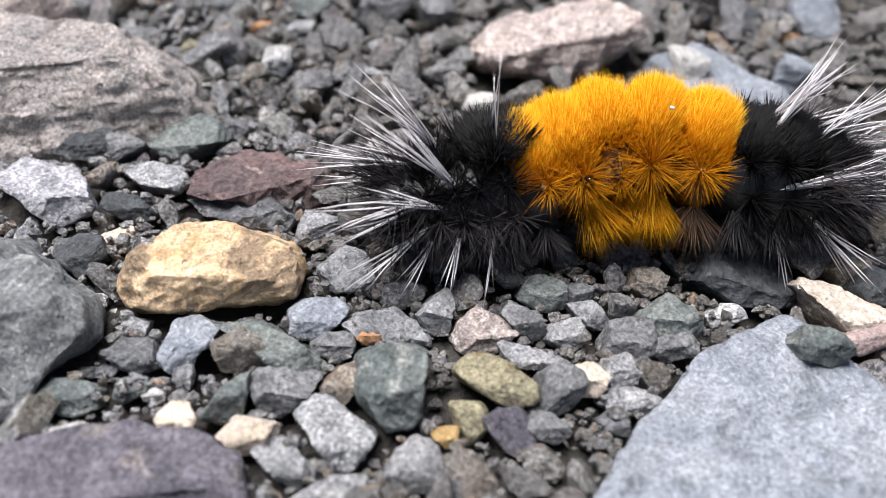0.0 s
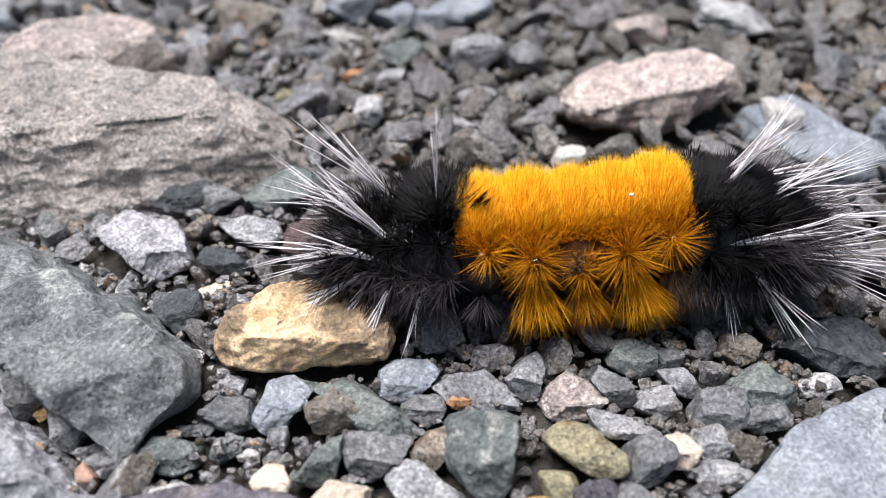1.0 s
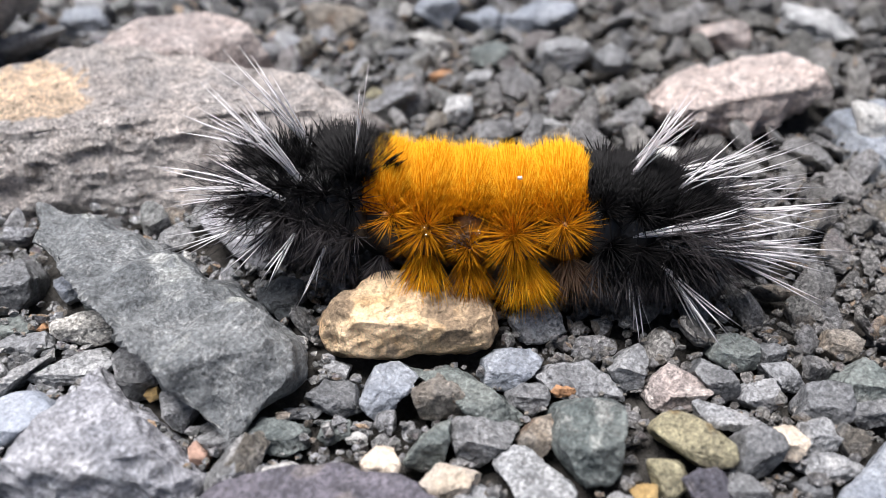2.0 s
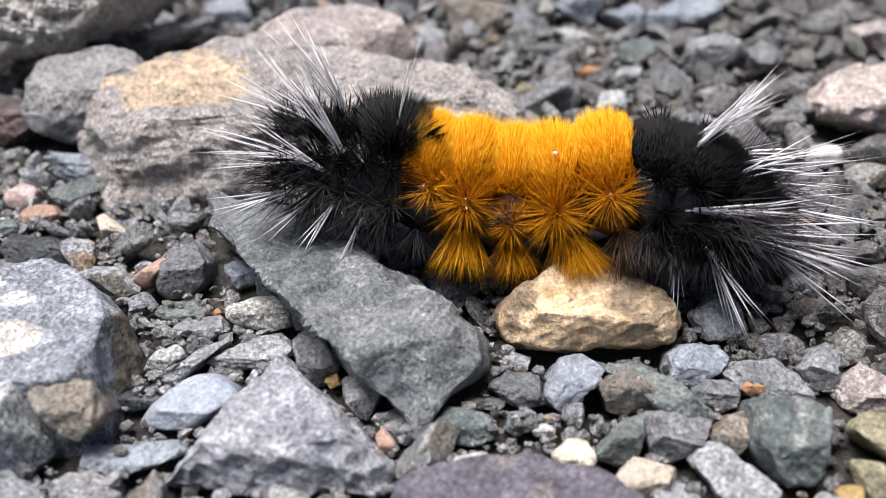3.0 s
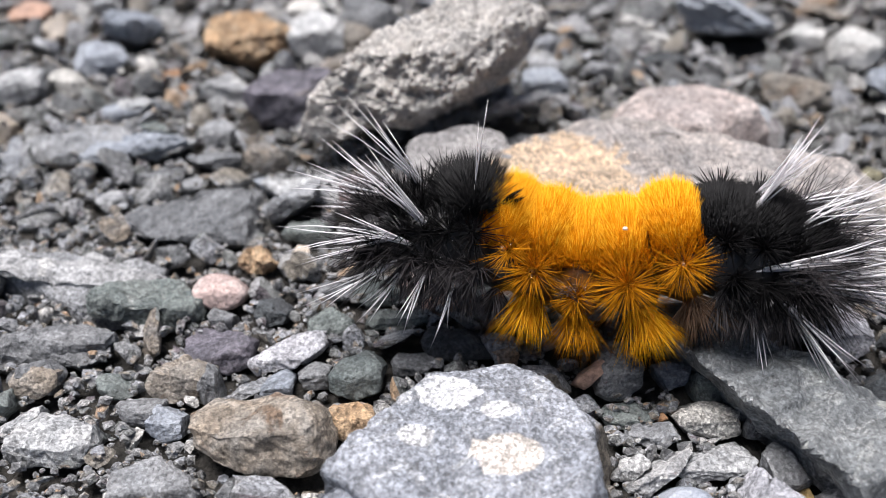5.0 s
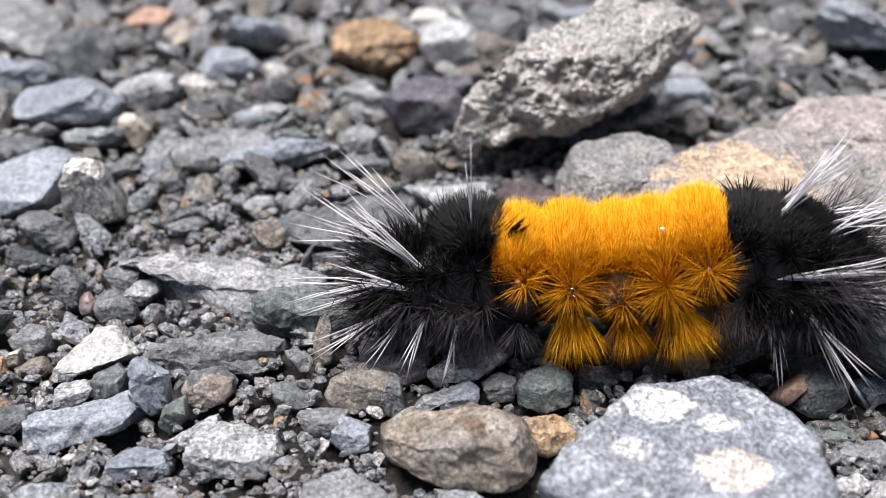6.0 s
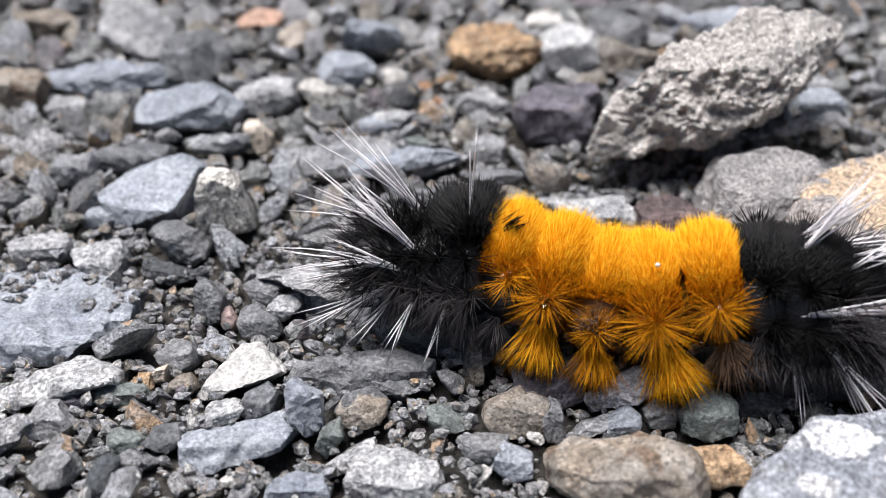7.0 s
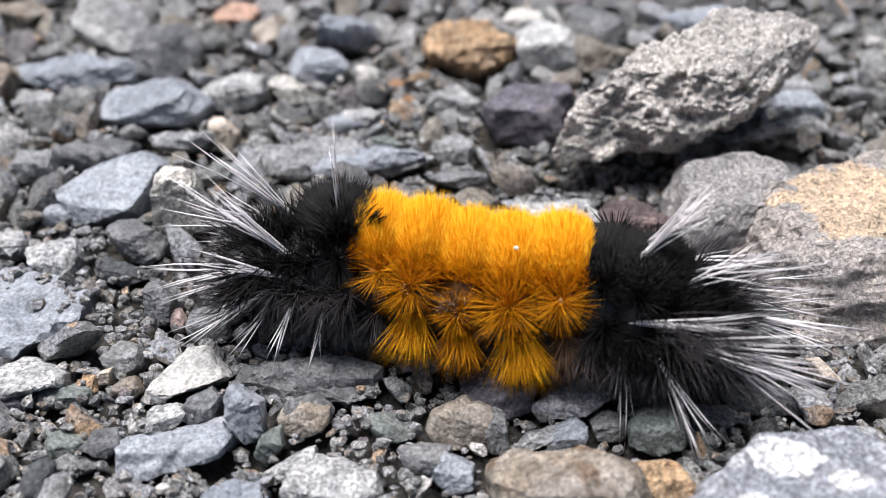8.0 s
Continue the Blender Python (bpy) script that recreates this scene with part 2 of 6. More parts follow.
def gravel_material():
    m, n, l, bsdf = nodes_of("mixed_gravel")
    co, rnd = stone_coords(n, l)
    tones = [(0.0, (0.13, 0.135, 0.137)), (0.12, (0.26, 0.265, 0.265)), (0.25, (0.20, 0.21, 0.20)), (0.35, (0.33, 0.34, 0.36)),
             (0.48, (0.34, 0.34, 0.345)), (0.58, (0.25, 0.225, 0.185)), (0.66, (0.065, 0.067, 0.07)), (0.71, (0.33, 0.345, 0.365)), (0.78, (0.42, 0.415, 0.40)),
             (0.83, (0.25, 0.21, 0.165)), (0.89, (0.15, 0.13, 0.14)), (0.93, (0.56, 0.55, 0.52)), (0.968, (0.42, 0.29, 0.18))]
    c = ramp(n, l, rnd, tones, "CONSTANT")
    c = mix(n, l, ramp(n, l, noise_tex(n, l, co, 520, 5, 0.65, 0.5), [(0.44, (0,)), (0.62, (0.55,))]), c, (0.34, 0.34, 0.335))
    # the gravel turns darker and browner towards the east, with a ragged edge
    place = add(n, "SeparateXYZ")
    l.new(n.new("ShaderNodeNewGeometry").outputs["Position"], place.inputs[0])
    edge = add(n, "Math")
    edge.operation = "MULTIPLY_ADD"
    l.new(noise_tex(n, l, co, 90, 4, 0.6), edge.inputs[0])
    edge.inputs[1].default_value = 0.03
    l.new(place.outputs["X"], edge.inputs[2])
    c = mix(n, l, ramp(n, l, edge.outputs[0], [(0.0, (0,)), (0.02, (0.5,))]), c, (0.115, 0.102, 0.085))
    stone_surface(n, l, bsdf, co, c, 0.95, 0.55, 1.0)
    return m


def soil_material():
    m, n, l, bsdf = nodes_of("gritty_soil")
    geo = n.new("ShaderNodeNewGeometry")
    co = geo.outputs["Position"]
    c = ramp(n, l, noise_tex(n, l, co, 2200, 6, 0.75), [(0.3, (0.018, 0.017, 0.015)), (0.5, (0.05, 0.047, 0.041)), (0.72, (0.12, 0.114, 0.1))])
    c = mix(n, l, ramp(n, l, noise_tex(n, l, co, 60, 4), [(0.4, (0,)), (0.65, (0.5,))]), c, (0.07, 0.058, 0.045))
    l.new(c, bsdf.inputs["Base Color"])
    bsdf.inputs["Roughness"].default_value = 0.9
    b = add(n, "Bump", Strength=1.0, Distance=0.0009)
    l.new(noise_tex(n, l, co, 1800, 5, 0.7), b.inputs["Height"])
    l.new(b.outputs["Normal"], bsdf.inputs["Normal"])
    return m


def hair_material(name, root, tip, rough=0.45, through_light=0.0, gloss=0.12):
    m, n, l, bsdf = nodes_of(name)
    geo = n.new("ShaderNodeNewGeometry")
    c = ramp(n, l, geo.outputs["Random Per Island"], [(0, root), (1, tip)])
    l.new(c, bsdf.inputs["Base Color"])
    bsdf.inputs["Roughness"].default_value = rough
    bsdf.inputs["Subsurface Weight"].default_value = 0.0
    bsdf.inputs["Specular IOR Level"].default_value = gloss
    if through_light:
        tr = n.new("ShaderNodeBsdfTranslucent")
        l.new(c, tr.inputs["Color"])
        mx = n.new("ShaderNodeMixShader")
        mx.inputs[0].default_value = through_light
        l.new(bsdf.outputs[0], mx.inputs[1])
        l.new(tr.outputs[0], mx.inputs[2])
        l.new(mx.outputs[0], n["Material Output"].inputs["Surface"])
    return m


def skin_material(name, a, b, rough):
    m, n, l, bsdf = nodes_of(name)
    co = n.new("ShaderNodeTexCoord").outputs["Object"]
    l.new(ramp(n, l, noise_tex(n, l, co, 1500, 4), [(0.35, a), (0.65, b)]), bsdf.inputs["Base Color"])
    bsdf.inputs["Roughness"].default_value = rough
    bm_ = add(n, "Bump", Strength=0.6, Distance=0.0002)
    l.new(noise_tex(n, l, co, 2500, 3), bm_.inputs["Height"])
    l.new(bm_.outputs["Normal"], bsdf.inputs["Normal"])
    return m


GRAVEL, SOIL = gravel_material(), soil_material()
ORANGE = hair_material("orange_hair", (0.52, 0.18, 0.001), (0.84, 0.365, 0.004), 0.6, 0.43, 0.03)
# yellow tips; the brush's lit upper rim is put into their colour
TIPS = hair_material("lit_rim_hair_tips", (0.93, 0.50, 0.01), (0.99, 0.68, 0.05), 0.5, 0.5, 0.05)
AMBER = hair_material("amber_hair", (0.36, 0.125, 0.003), (0.85, 0.40, 0.012), 0.5, 0.35, 0.06)
FAN = hair_material("fan_hair", (0.58, 0.23, 0.002), (0.98, 0.56, 0.025), 0.5, 0.38, 0.06)
BROWN = hair_material("brownish_hair", (0.10, 0.06, 0.035), (0.2, 0.125, 0.08), 0.45, 0.2)
BLACK = hair_material("black_hair", (0.0025, 0.0024, 0.0025), (0.009, 0.0084, 0.0087), 0.4, 0.0, 0.1)
SOOT = hair_material("soot_hair", (0.02, 0.018, 0.0185), (0.075, 0.068, 0.07), 0.5)
WHITE = hair_material("white_bristle", (0.70, 0.66, 0.67), (0.95, 0.93, 0.93), 0.4, 0.25)
SKIN_BLACK = skin_material("black_skin", (0.006, 0.006, 0.007), (0.02, 0.019, 0.018), 0.35)
SKIN_AMBER = skin_material("amber_skin", (0.22, 0.085, 0.008), (0.07, 0.03, 0.006), 0.35)
WART = skin_material("wart_skin", (0.3, 0.13, 0.03), (0.1, 0.045, 0.015), 0.25)
WATER, wnode, wlink, wb = nodes_of("dew_water")
wb.inputs["Transmission Weight"].default_value, wb.inputs["Roughness"].default_value, wb.inputs["IOR"].default_value = 1.0, 0.02, 1.33

# ---- shapes ----
SPHERES = {}


def unit_sphere(sub):
    if sub not in SPHERES:
        bm = bmesh.new()
        bmesh.ops.create_icosphere(bm, subdivisions=sub, radius=1.0)
        co = np.array([v.co[:] for v in bm.verts])
        SPHERES[sub] = (co / np.linalg.norm(co, axis=1)[:, None], np.array([[v.index for v in f.verts] for f in bm.faces]))
        bm.free()
    return SPHERES[sub]


def ripple(p, seed, freq, n=7):
    """Cheap smooth noise of points p, about -1 to 1."""
    r = np.random.default_rng(seed)
    k = r.normal(size=(n, 3))
    k *= (freq * r.uniform(0.6, 1.6, n) / np.linalg.norm(k, axis=1))[:, None]
    s = np.sin(p @ k.T * 2 * math.pi + r.uniform(0, 6.283, n))
    return s.sum(1) / math.sqrt(n / 2.0)


def carve(dirs, normals, offsets, sharp):
    """Distance from the middle to the hull of the planes, with worn edges."""
    q = np.maximum(dirs @ normals.T / offsets, 1e-6)
    return (q ** sharp).sum(1) ** (-1.0 / sharp)


def mesh_of(name, verts, faces, material, smooth=True, crisp=0):
    me = bpy.data.meshes.new(name)
    verts, faces = np.asarray(verts, dtype=np.float32), np.asarray(faces, dtype=np.int32)
    k = faces.shape[1]
    me.vertices.add(len(verts))
    me.vertices.foreach_set("co", verts.ravel())
    me.loops.add(faces.size)
    me.loops.foreach_set("vertex_index", faces.ravel())
    me.polygons.add(len(faces))
    me.polygons.foreach_set("loop_start", np.arange(0, faces.size, k, dtype=np.int32))
    me.polygons.foreach_set("use_smooth", np.full(len(faces), smooth))
    me.update(calc_edges=True)
    me.validate()
    if crisp:
        me.set_sharp_from_angle(angle=radians(crisp))
    me.materials.append(material)
    return me


def chip(p, d, r, count, low, high):
    """Knocks small facets off the corners of a stone."""
    for _ in range(count):
        k = r.normal(size=3)
        k /= np.linalg.norm(k)
        q = p @ k
        cut = q.max() * r.uniform(low, high)
        over = q > cut
        p[over] *= (cut / q[over])[:, None]
    return p


def normals_of(p, f):
    a, b, c = p[f[:, 0]], p[f[:, 1]], p[f[:, 2]]
    fn = np.cross(b - a, c - a)
    n = np.zeros_like(p)
    for k in range(3):
        np.add.at(n, f[:, k], fn)
    return n / (np.linalg.norm(n, axis=1)[:, None] + 1e-12)


def rock_points(seed, sub, planes=9, sharp=60, rough=0.05, chips=14):
    """A broken stone about one unit in radius."""
    r = np.random.default_rng(seed)
    d, f = unit_sphere(sub)
    nrm = r.normal(size=(planes, 3))
    nrm /= np.linalg.norm(nrm, axis=1)[:, None]
    nrm = np.vstack([nrm, np.eye(3), -np.eye(3)])
    off = np.concatenate([r.uniform(0.5, 0.9, planes), r.uniform(0.85, 1.1, 6)])
    p = d * carve(d, nrm, off, sharp)[:, None]
    p = chip(p, d, r, chips, 0.8, 0.97)
    amp = 1 + rough * (0.6 * ripple(p, seed + 1, 0.9) + 0.4 * ripple(p, seed + 2, 2.3) + (0.35 * np.abs(ripple(p, seed + 3, 4.5)) if sub > 3 else 0))
    return p * amp[:, None], f


# height of the ground's cover, cell by cell, so that stones lie on and beside one another
CELL, X0, Y0 = 0.0003, -0.16, -0.09
COVER = np.zeros((900, 800))


def cover(v):
    i = ((v[:, 0] - X0) / CELL).astype(int)
    j = ((v[:, 1] - Y0) / CELL).astype(int)
    ok = (i >= 0) & (j >= 0) & (i < 900) & (j < 800)
    np.maximum.at(COVER, (i[ok], j[ok]), v[ok, 2])


COUNT = [0]


def slab(x, y, top, kind, corners, label="", slope=12, tilt=(0.0, 0.0), thick=0.0, rough=0.13, sub=0, sharp=130, chips=9):
    """A large stone: corners of its upper rim in mm round (x, y), the height of its top in mm, its sides' slope in degrees."""
    COUNT[0] += 1
    seed = 500 + COUNT[0] * 7
    r = np.random.default_rng(seed)
    c = np.array(corners)
    depth = thick or top + 0.8
    nxt = np.roll(c, -1, axis=0)
    e = nxt - c
    out = np.stack([e[:, 1], -e[:, 0]], 1)
    out /= np.linalg.norm(out, axis=1)[:, None]
    mid = 0.5 * depth
    s = np.radians(slope + r.uniform(-6, 8, len(c)))
    nrm = np.column_stack([out * np.cos(s)[:, None], np.sin(s)])
    off = (np.column_stack([c, np.full(len(c), mid)]) * nrm).sum(1)
    up = np.array([-tilt[0], -tilt[1], 1.0])
    up /= np.linalg.norm(up)
    nrm = np.vstack([nrm, up, -up])
    off = np.concatenate([off, [mid * up[2], mid * up[2]]])
    for _ in range(3):  # worn facets on the rim
        a = r.uniform(0, 6.283)
        k = np.array([math.cos(a) * 0.75, math.sin(a) * 0.75, r.uniform(0.4, 1.0)])
        k /= np.linalg.norm(k)
        reach = (np.column_stack([c, mid + c @ np.array(tilt)]) @ k).max()
        nrm, off = np.vstack([nrm, k]), np.append(off, reach * r.uniform(0.9, 0.98))
    size = np.abs(c).max(0)
    d, f = unit_sphere(sub or (6 if size.max() > 6.5 else 5))
    d = d * np.array([size[0], size[1], max(mid, 0.45 * min(size))])
    d /= np.linalg.norm(d, axis=1)[:, None]
    off = np.maximum(off, 0.15)
    p = d * carve(d, nrm, off, sharp)[:, None]
    p = chip(p, d, r, chips, 0.9, 0.985)
    grow = rough * (0.9 * ripple(p, seed, 0.15) + 0.6 * ripple(p, seed + 1, 0.4) - 0.4 * np.abs(ripple(p, seed + 2, 0.7)) + 0.1 * ripple(p, seed + 3, 1.5))
    if kind == "rough":  # broken, pitted face
        grow = grow + 0.15 * ripple(p, seed + 5, 0.6) - 0.13 * np.abs(ripple(p, seed + 6, 1.2)) + 0.06 * ripple(p, seed + 7, 2.2)
    p = p + normals_of(p, f) * grow[:, None]
    p = p * MM
    p[:, 2] += (top - mid) * MM
    ob = new("stone", mesh_of("stone", p, f, ROCK[kind], crisp=62))
    ob.location = (x, y, 0)
    tagged(ob, label or f"{WORDS[kind]} flat angular stone bedded in fine gravel", "stone", "large stones in the gravel")
    cover(p + np.array([x, y, 0]))
    return ob


def stone(x, y, wide, deep, high, kind):
    """A loose stone of the given size in mm."""
    COUNT[0] += 1
    seed = 900 + COUNT[0] * 11
    r = np.random.default_rng(seed)
    round_one = kind in ("rose", "ochre", "bluesm", "olive")
    big = max(wide, deep)
    p, f = rock_points(seed, 5 if big > 4.2 else 4, 7 if round_one else 8, 8 if round_one else 70, 0.03 if round_one else 0.055 if kind != "tan" else 0.09, 0 if round_one else 14)
    a = r.uniform(-0.5, 0.5)
    rot = np.array([[math.cos(a), -math.sin(a), 0], [math.sin(a), math.cos(a), 0], [0, 0, 1]])
    p = (p @ rot.T)
    p = p / np.abs(p).max(0) * np.array([wide * 1.14, deep * 1.14, high * 1.25]) * 0.5 * MM
    p[:, 2] += r.uniform(-0.4, 0.4) * p[:, 0] + r.uniform(-0.45, 0.35) * p[:, 1]
    i, j = int((x - X0) / CELL), int((y - Y0) / CELL)
    base = min(float(np.median(COVER[i - 2:i + 3, j - 2:j + 3])), 1.2 * MM) * 0.7
    p[:, 2] += base + high * 0.4 * MM
    ob = new("stone", mesh_of("stone", p, f, ROCK[kind], crisp=0 if round_one else 24))
    ob.location = (x, y, 0)
    shape = "rounded pebble" if round_one else "angular stone" if big > 2.2 else "small stone chip"
    tagged(ob, f"{WORDS[kind]} {shape} lying in loose gravel", "stone", "stones in the gravel")
    cover(p + np.array([x, y, 0]))
    return ob


OUT, RISE = np.array([0.0, -0.735, 0.678]), np.array([0.0, 0.678, 0.735])  # the open side of a bedded stone, and the way along its face


def rock(x, y, z, kind, top, rim, floor=None, rough=0.022, label="", lean=(0.0, 0.0), sub=0):
    """A broken stone round (x, y, z): its rim in mm across its open side, and the share of that side which its upper face takes."""
    COUNT[0] += 1
    seed = 3000 + COUNT[0] * 13
    r = np.random.default_rng(seed)
    c = np.array(rim)
    size = max(np.ptp(c[:, 0]), np.ptp(c[:, 1]))
    v0, v1 = c[:, 1].min(), c[:, 1].max()
    high = v1 - v0
    e = np.roll(c, -1, axis=0) - c
    n2 = np.stack([e[:, 1], -e[:, 0]], 1)
    n2 /= np.linalg.norm(n2, axis=1)[:, None] + 1e-9
    a = np.radians(r.uniform(-4, 6, len(c)))
    nrm = np.outer(n2[:, 0] * np.cos(a), (1, 0, 0)) + np.outer(n2[:, 1] * np.cos(a), RISE) + np.outer(np.sin(a), OUT)
    spot = np.outer(c[:, 0] + e[:, 0] / 2, (1, 0, 0)) + np.outer(c[:, 1] + e[:, 1] / 2, RISE)
    ridge = (v1 - top * high) * RISE + 1.08 * top * high * OUT
    roof = np.array([lean[0] + r.normal(0, 0.12), lean[1] + r.normal(0, 0.08), 1.0])
    face = np.array([r.normal(0, 0.15), -1.0, r.uniform(0.1, 0.5)])
    foot = (floor if floor is not None else -0.8) - z * 1000
    back = np.array([r.normal(0, 0.2), 1.0, r.uniform(-0.1, 0.3)])
    more = [(roof, ridge), (face, ridge), (np.array([0, 0, -1.0]), np.array([0, 0, foot])), (back, v1 * RISE + 0.25 * high * np.array([0, 1, 0]))]
    rims = np.vstack([np.outer(c[:, 0], (1, 0, 0)) + np.outer(c[:, 1], RISE), ridge + [0.4 * np.ptp(c[:, 0]), 0, 0], ridge - [0.4 * np.ptp(c[:, 0]), 0, 0]])
    for _ in range(3):  # facets broken off between the upper face and the front
        k = np.array([r.normal(0, 0.7), -r.uniform(0.2, 1.0), r.uniform(0.2, 1.0)])
        far = rims[np.argmax(rims @ k)]
        more.append((k, far - k / np.linalg.norm(k) * size * r.uniform(0.02, 0.09)))
    nrm = np.vstack([nrm, [k / np.linalg.norm(k) for k, _ in more]])
    spot = np.vstack([spot, [q for _, q in more]])
    heart = 0.4 * ridge + np.array([0, 0, 0.0])
    heart[2] = max(heart[2], foot + 0.12 * size)
    off = np.maximum(((spot - heart) * nrm).sum(1), 0.09 * size)
    soft_edge = kind in ("rose", "ochre", "bluesm", "olive", "salmon")
    d, f = unit_sphere(sub or (6 if size > 8.5 else 5 if size > 3.2 else 4))
    d = d * np.array([np.ptp(c[:, 0]), high + 0.2 * size, 0.8 * high])
    d /= np.linalg.norm(d, axis=1)[:, None]
    p = d * carve(d, nrm, off * 1.03, 14 if soft_edge else 34 if kind == "beige" else 90)[:, None]
    if not soft_edge:
        p = chip(p, d, r, 10, 0.93, 0.99)
    w = p * (6.0 / size)
    grow = rough * size * (0.7 * ripple(w, seed, 0.22) + 0.4 * ripple(w, seed + 1, 0.6) - 0.45 * np.abs(ripple(w, seed + 2, 0.9)) + 0.18 * ripple(w, seed + 3, 1.8))
    if kind in ("rough", "tan"):  # crumbling, pitted face
        grow = (grow + 0.11 * ripple(p, seed + 5, 0.55, 16) - 0.12 * np.abs(ripple(p, seed + 6, 1.0, 20)) + 0.05 * ripple(p, seed + 7, 2.0, 24)) * (1.0 if size > 4 else 0.6)
    p = (p + normals_of(p, f) * grow[:, None] * (0.5 if soft_edge else 0.6 if kind == "beige" else 1.0) + heart) * MM
    ob = new("stone", mesh_of("stone", p, f, ROCK[kind], crisp=0 if soft_edge else 30))
    ob.location = (x, y, z)
    shape = "rounded pebble" if soft_edge else "broken angular stone" if size > 4 else "angular stone chip" if size > 2 else "small stone chip"
    tagged(ob, label or f"{WORDS[kind]} {shape} bedded in loose gravel", "stone", "large stones in the gravel" if size > 4 else "stones in the gravel")
    cover(p + np.array([x, y, z]))
    return ob


# ---- ground ----


def ground_sheet():
    line = np.concatenate([-np.geomspace(300, 0.2, 18), np.linspace(-0.16, 0.14, 60), np.geomspace(0.2, 300, 18)])
    gx, gy = np.meshgrid(line, line, indexing="ij")
    p = np.column_stack([gx.ravel(), gy.ravel(), np.zeros(gx.size)])
    near = np.exp(-((p[:, 0] / 0.3) ** 2 + (p[:, 1] / 0.3) ** 2))
    p[:, 2] = -0.0006 + near * 0.00025 * ripple(p * 100, 5, 0.6)
    n = len(line)
    q = np.arange(n * n).reshape(n, n)
    faces = np.column_stack([q[:-1, :-1].ravel(), q[1:, :-1].ravel(), q[1:, 1:].ravel(), q[:-1, 1:].ravel()])
    return tagged(new("ground", mesh_of("ground", p, faces, SOIL)), "dark gritty soil under loose crushed gravel", "ground", kind="structure")


ground_sheet()

# ---- stones that can be told apart ----
slab(-0.03401, -0.00833, 4.0, 'marb', [(-7.3,-2.8),(-4.6,-5.0),(5.4,-4.4),(5.8,0.7),(5.0,2.4),(2.7,4.4),(-1.9,3.8),(-5.0,0.9)])
slab(-0.03764, -0.01409, 3.8, 'marb2', [(-6.9,-1.1),(-6.2,-3.9),(-1.3,-4.1),(4.9,-2.3),(6.4,-0.1),(6.1,2.0),(2.5,4.3),(-0.9,3.9),(-4.6,1.4)])
slab(0.01976, -0.01925, 1.5, 'blue', [(-8.9,-3.1),(-10.4,-5.1),(3.6,-6.7),(7.4,-1.6),(6.9,1.9),(5.2,4.4),(4.2,6.4),(-2.3,3.8),(-5.7,0.1)])
slab(-0.02325, 0.01108, 5.0, 'boul', [(-8.6,-3.2),(-6.2,-4.3),(-0.7,-3.9),(8.7,-2.6),(15.3,-1.9),(14.0,1.6),(6.4,4.4),(-1.2,6.2),(-10.0,3.6),(-9.8,0.1)], slope=30, rough=0.22, sharp=60, chips=30, sub=7)
slab(-0.01916, 0.01868, 5.0, 'pinkg', [(-4.9,-0.6),(-3.0,-2.4),(1.4,-2.4),(5.4,-0.2),(3.3,3.0),(-2.2,2.5)])
slab(-0.05793, 0.00584, 1.2, 'paleg', [(-2.9,-0.7),(1.2,-3.0),(5.6,-2.2),(5.5,0.4),(0.6,1.1),(-4.3,2.8),(-5.7,1.7)])
slab(0.02800, 0.00799, 1.5, 'blue', [(-1.9,-2.4),(1.2,-3.9),(4.4,-2.4),(0.2,4.8),(-3.9,3.9)])
slab(-0.00871, -0.01754, 1.5, 'plum', [(-5.1,-2.1),(5.2,-2.3),(5.1,-0.3),(1.7,1.8),(-1.4,2.1),(-5.5,0.8)])
stone(0.00030, -0.02026, 3.6, 1.9, 1.1, 'paleg')
stone(0.00407, -0.01950, 2.7, 2.5, 1.5, 'paleg')
stone(0.00847, -0.01786, 2.3, 2.4, 1.4, 'plum')
stone(0.00711, -0.01674, 2.1, 2.3, 1.6, 'olive')
stone(-0.01084, -0.01554, 1.8, 1.3, 0.8, 'white')
stone(-0.00340, -0.01638, 2.9, 2.1, 1.7, 'cream')
stone(0.00218, -0.00616, 2.8, 2.6, 1.6, 'paleg')
stone(0.02646, 0.00952, 2.3, 3.2, 1.8, 'white')
stone(0.02806, 0.02318, 6.2, 3.8, 2.3, 'pale')
stone(0.03841, 0.01620, 3.6, 4.0, 2.4, 'blue')
stone(0.03602, 0.01409, 1.3, 1.4, 1.0, 'orange')
stone(0.01982, 0.02327, 5.3, 3.3, 2.0, 'pinkg')
stone(0.03300, 0.01747, 3.7, 4.0, 2.4, 'grey')
stone(0.03354, 0.00864, 3.7, 4.0, 2.4, 'blue')
stone(0.00240, 0.02145, 2.8, 2.8, 1.7, 'green')
stone(0.01126, 0.02036, 2.8, 3.9, 2.2, 'grey')
stone(-0.00858, 0.02698, 4.6, 3.1, 2.3, 'brn')
stone(-0.01851, -0.00838, 2.2, 3.0, 1.7, 'grey')
stone(-0.03117, 0.00218, 1.7, 1.6, 1.3, 'cream')
stone(-0.03036, 0.00697, 3.5, 3.1, 1.8, 'grey')
stone(-0.03424, 0.00868, 4.4, 2.7, 1.6, 'blue')
stone(-0.03360, 0.00589, 3.8, 2.1, 1.3, 'green')
stone(0.00792, 0.00141, 2.7, 1.9, 1.1, 'salmon')
stone(-0.01145, 0.03746, 8.9, 6.6, 4.0, 'blue')
stone(-0.06922, -0.00765, 1.5, 2.1, 1.2, 'dark')
stone(-0.05336, -0.00291, 2.6, 1.5, 0.9, 'green')
stone(-0.05163, -0.00460, 2.4, 2.1, 1.3, 'grey')
stone(-0.06951, 0.01022, 3.5, 3.3, 2.0, 'grey')
stone(-0.05112, 0.01802, 3.5, 2.7, 1.6, 'grey')
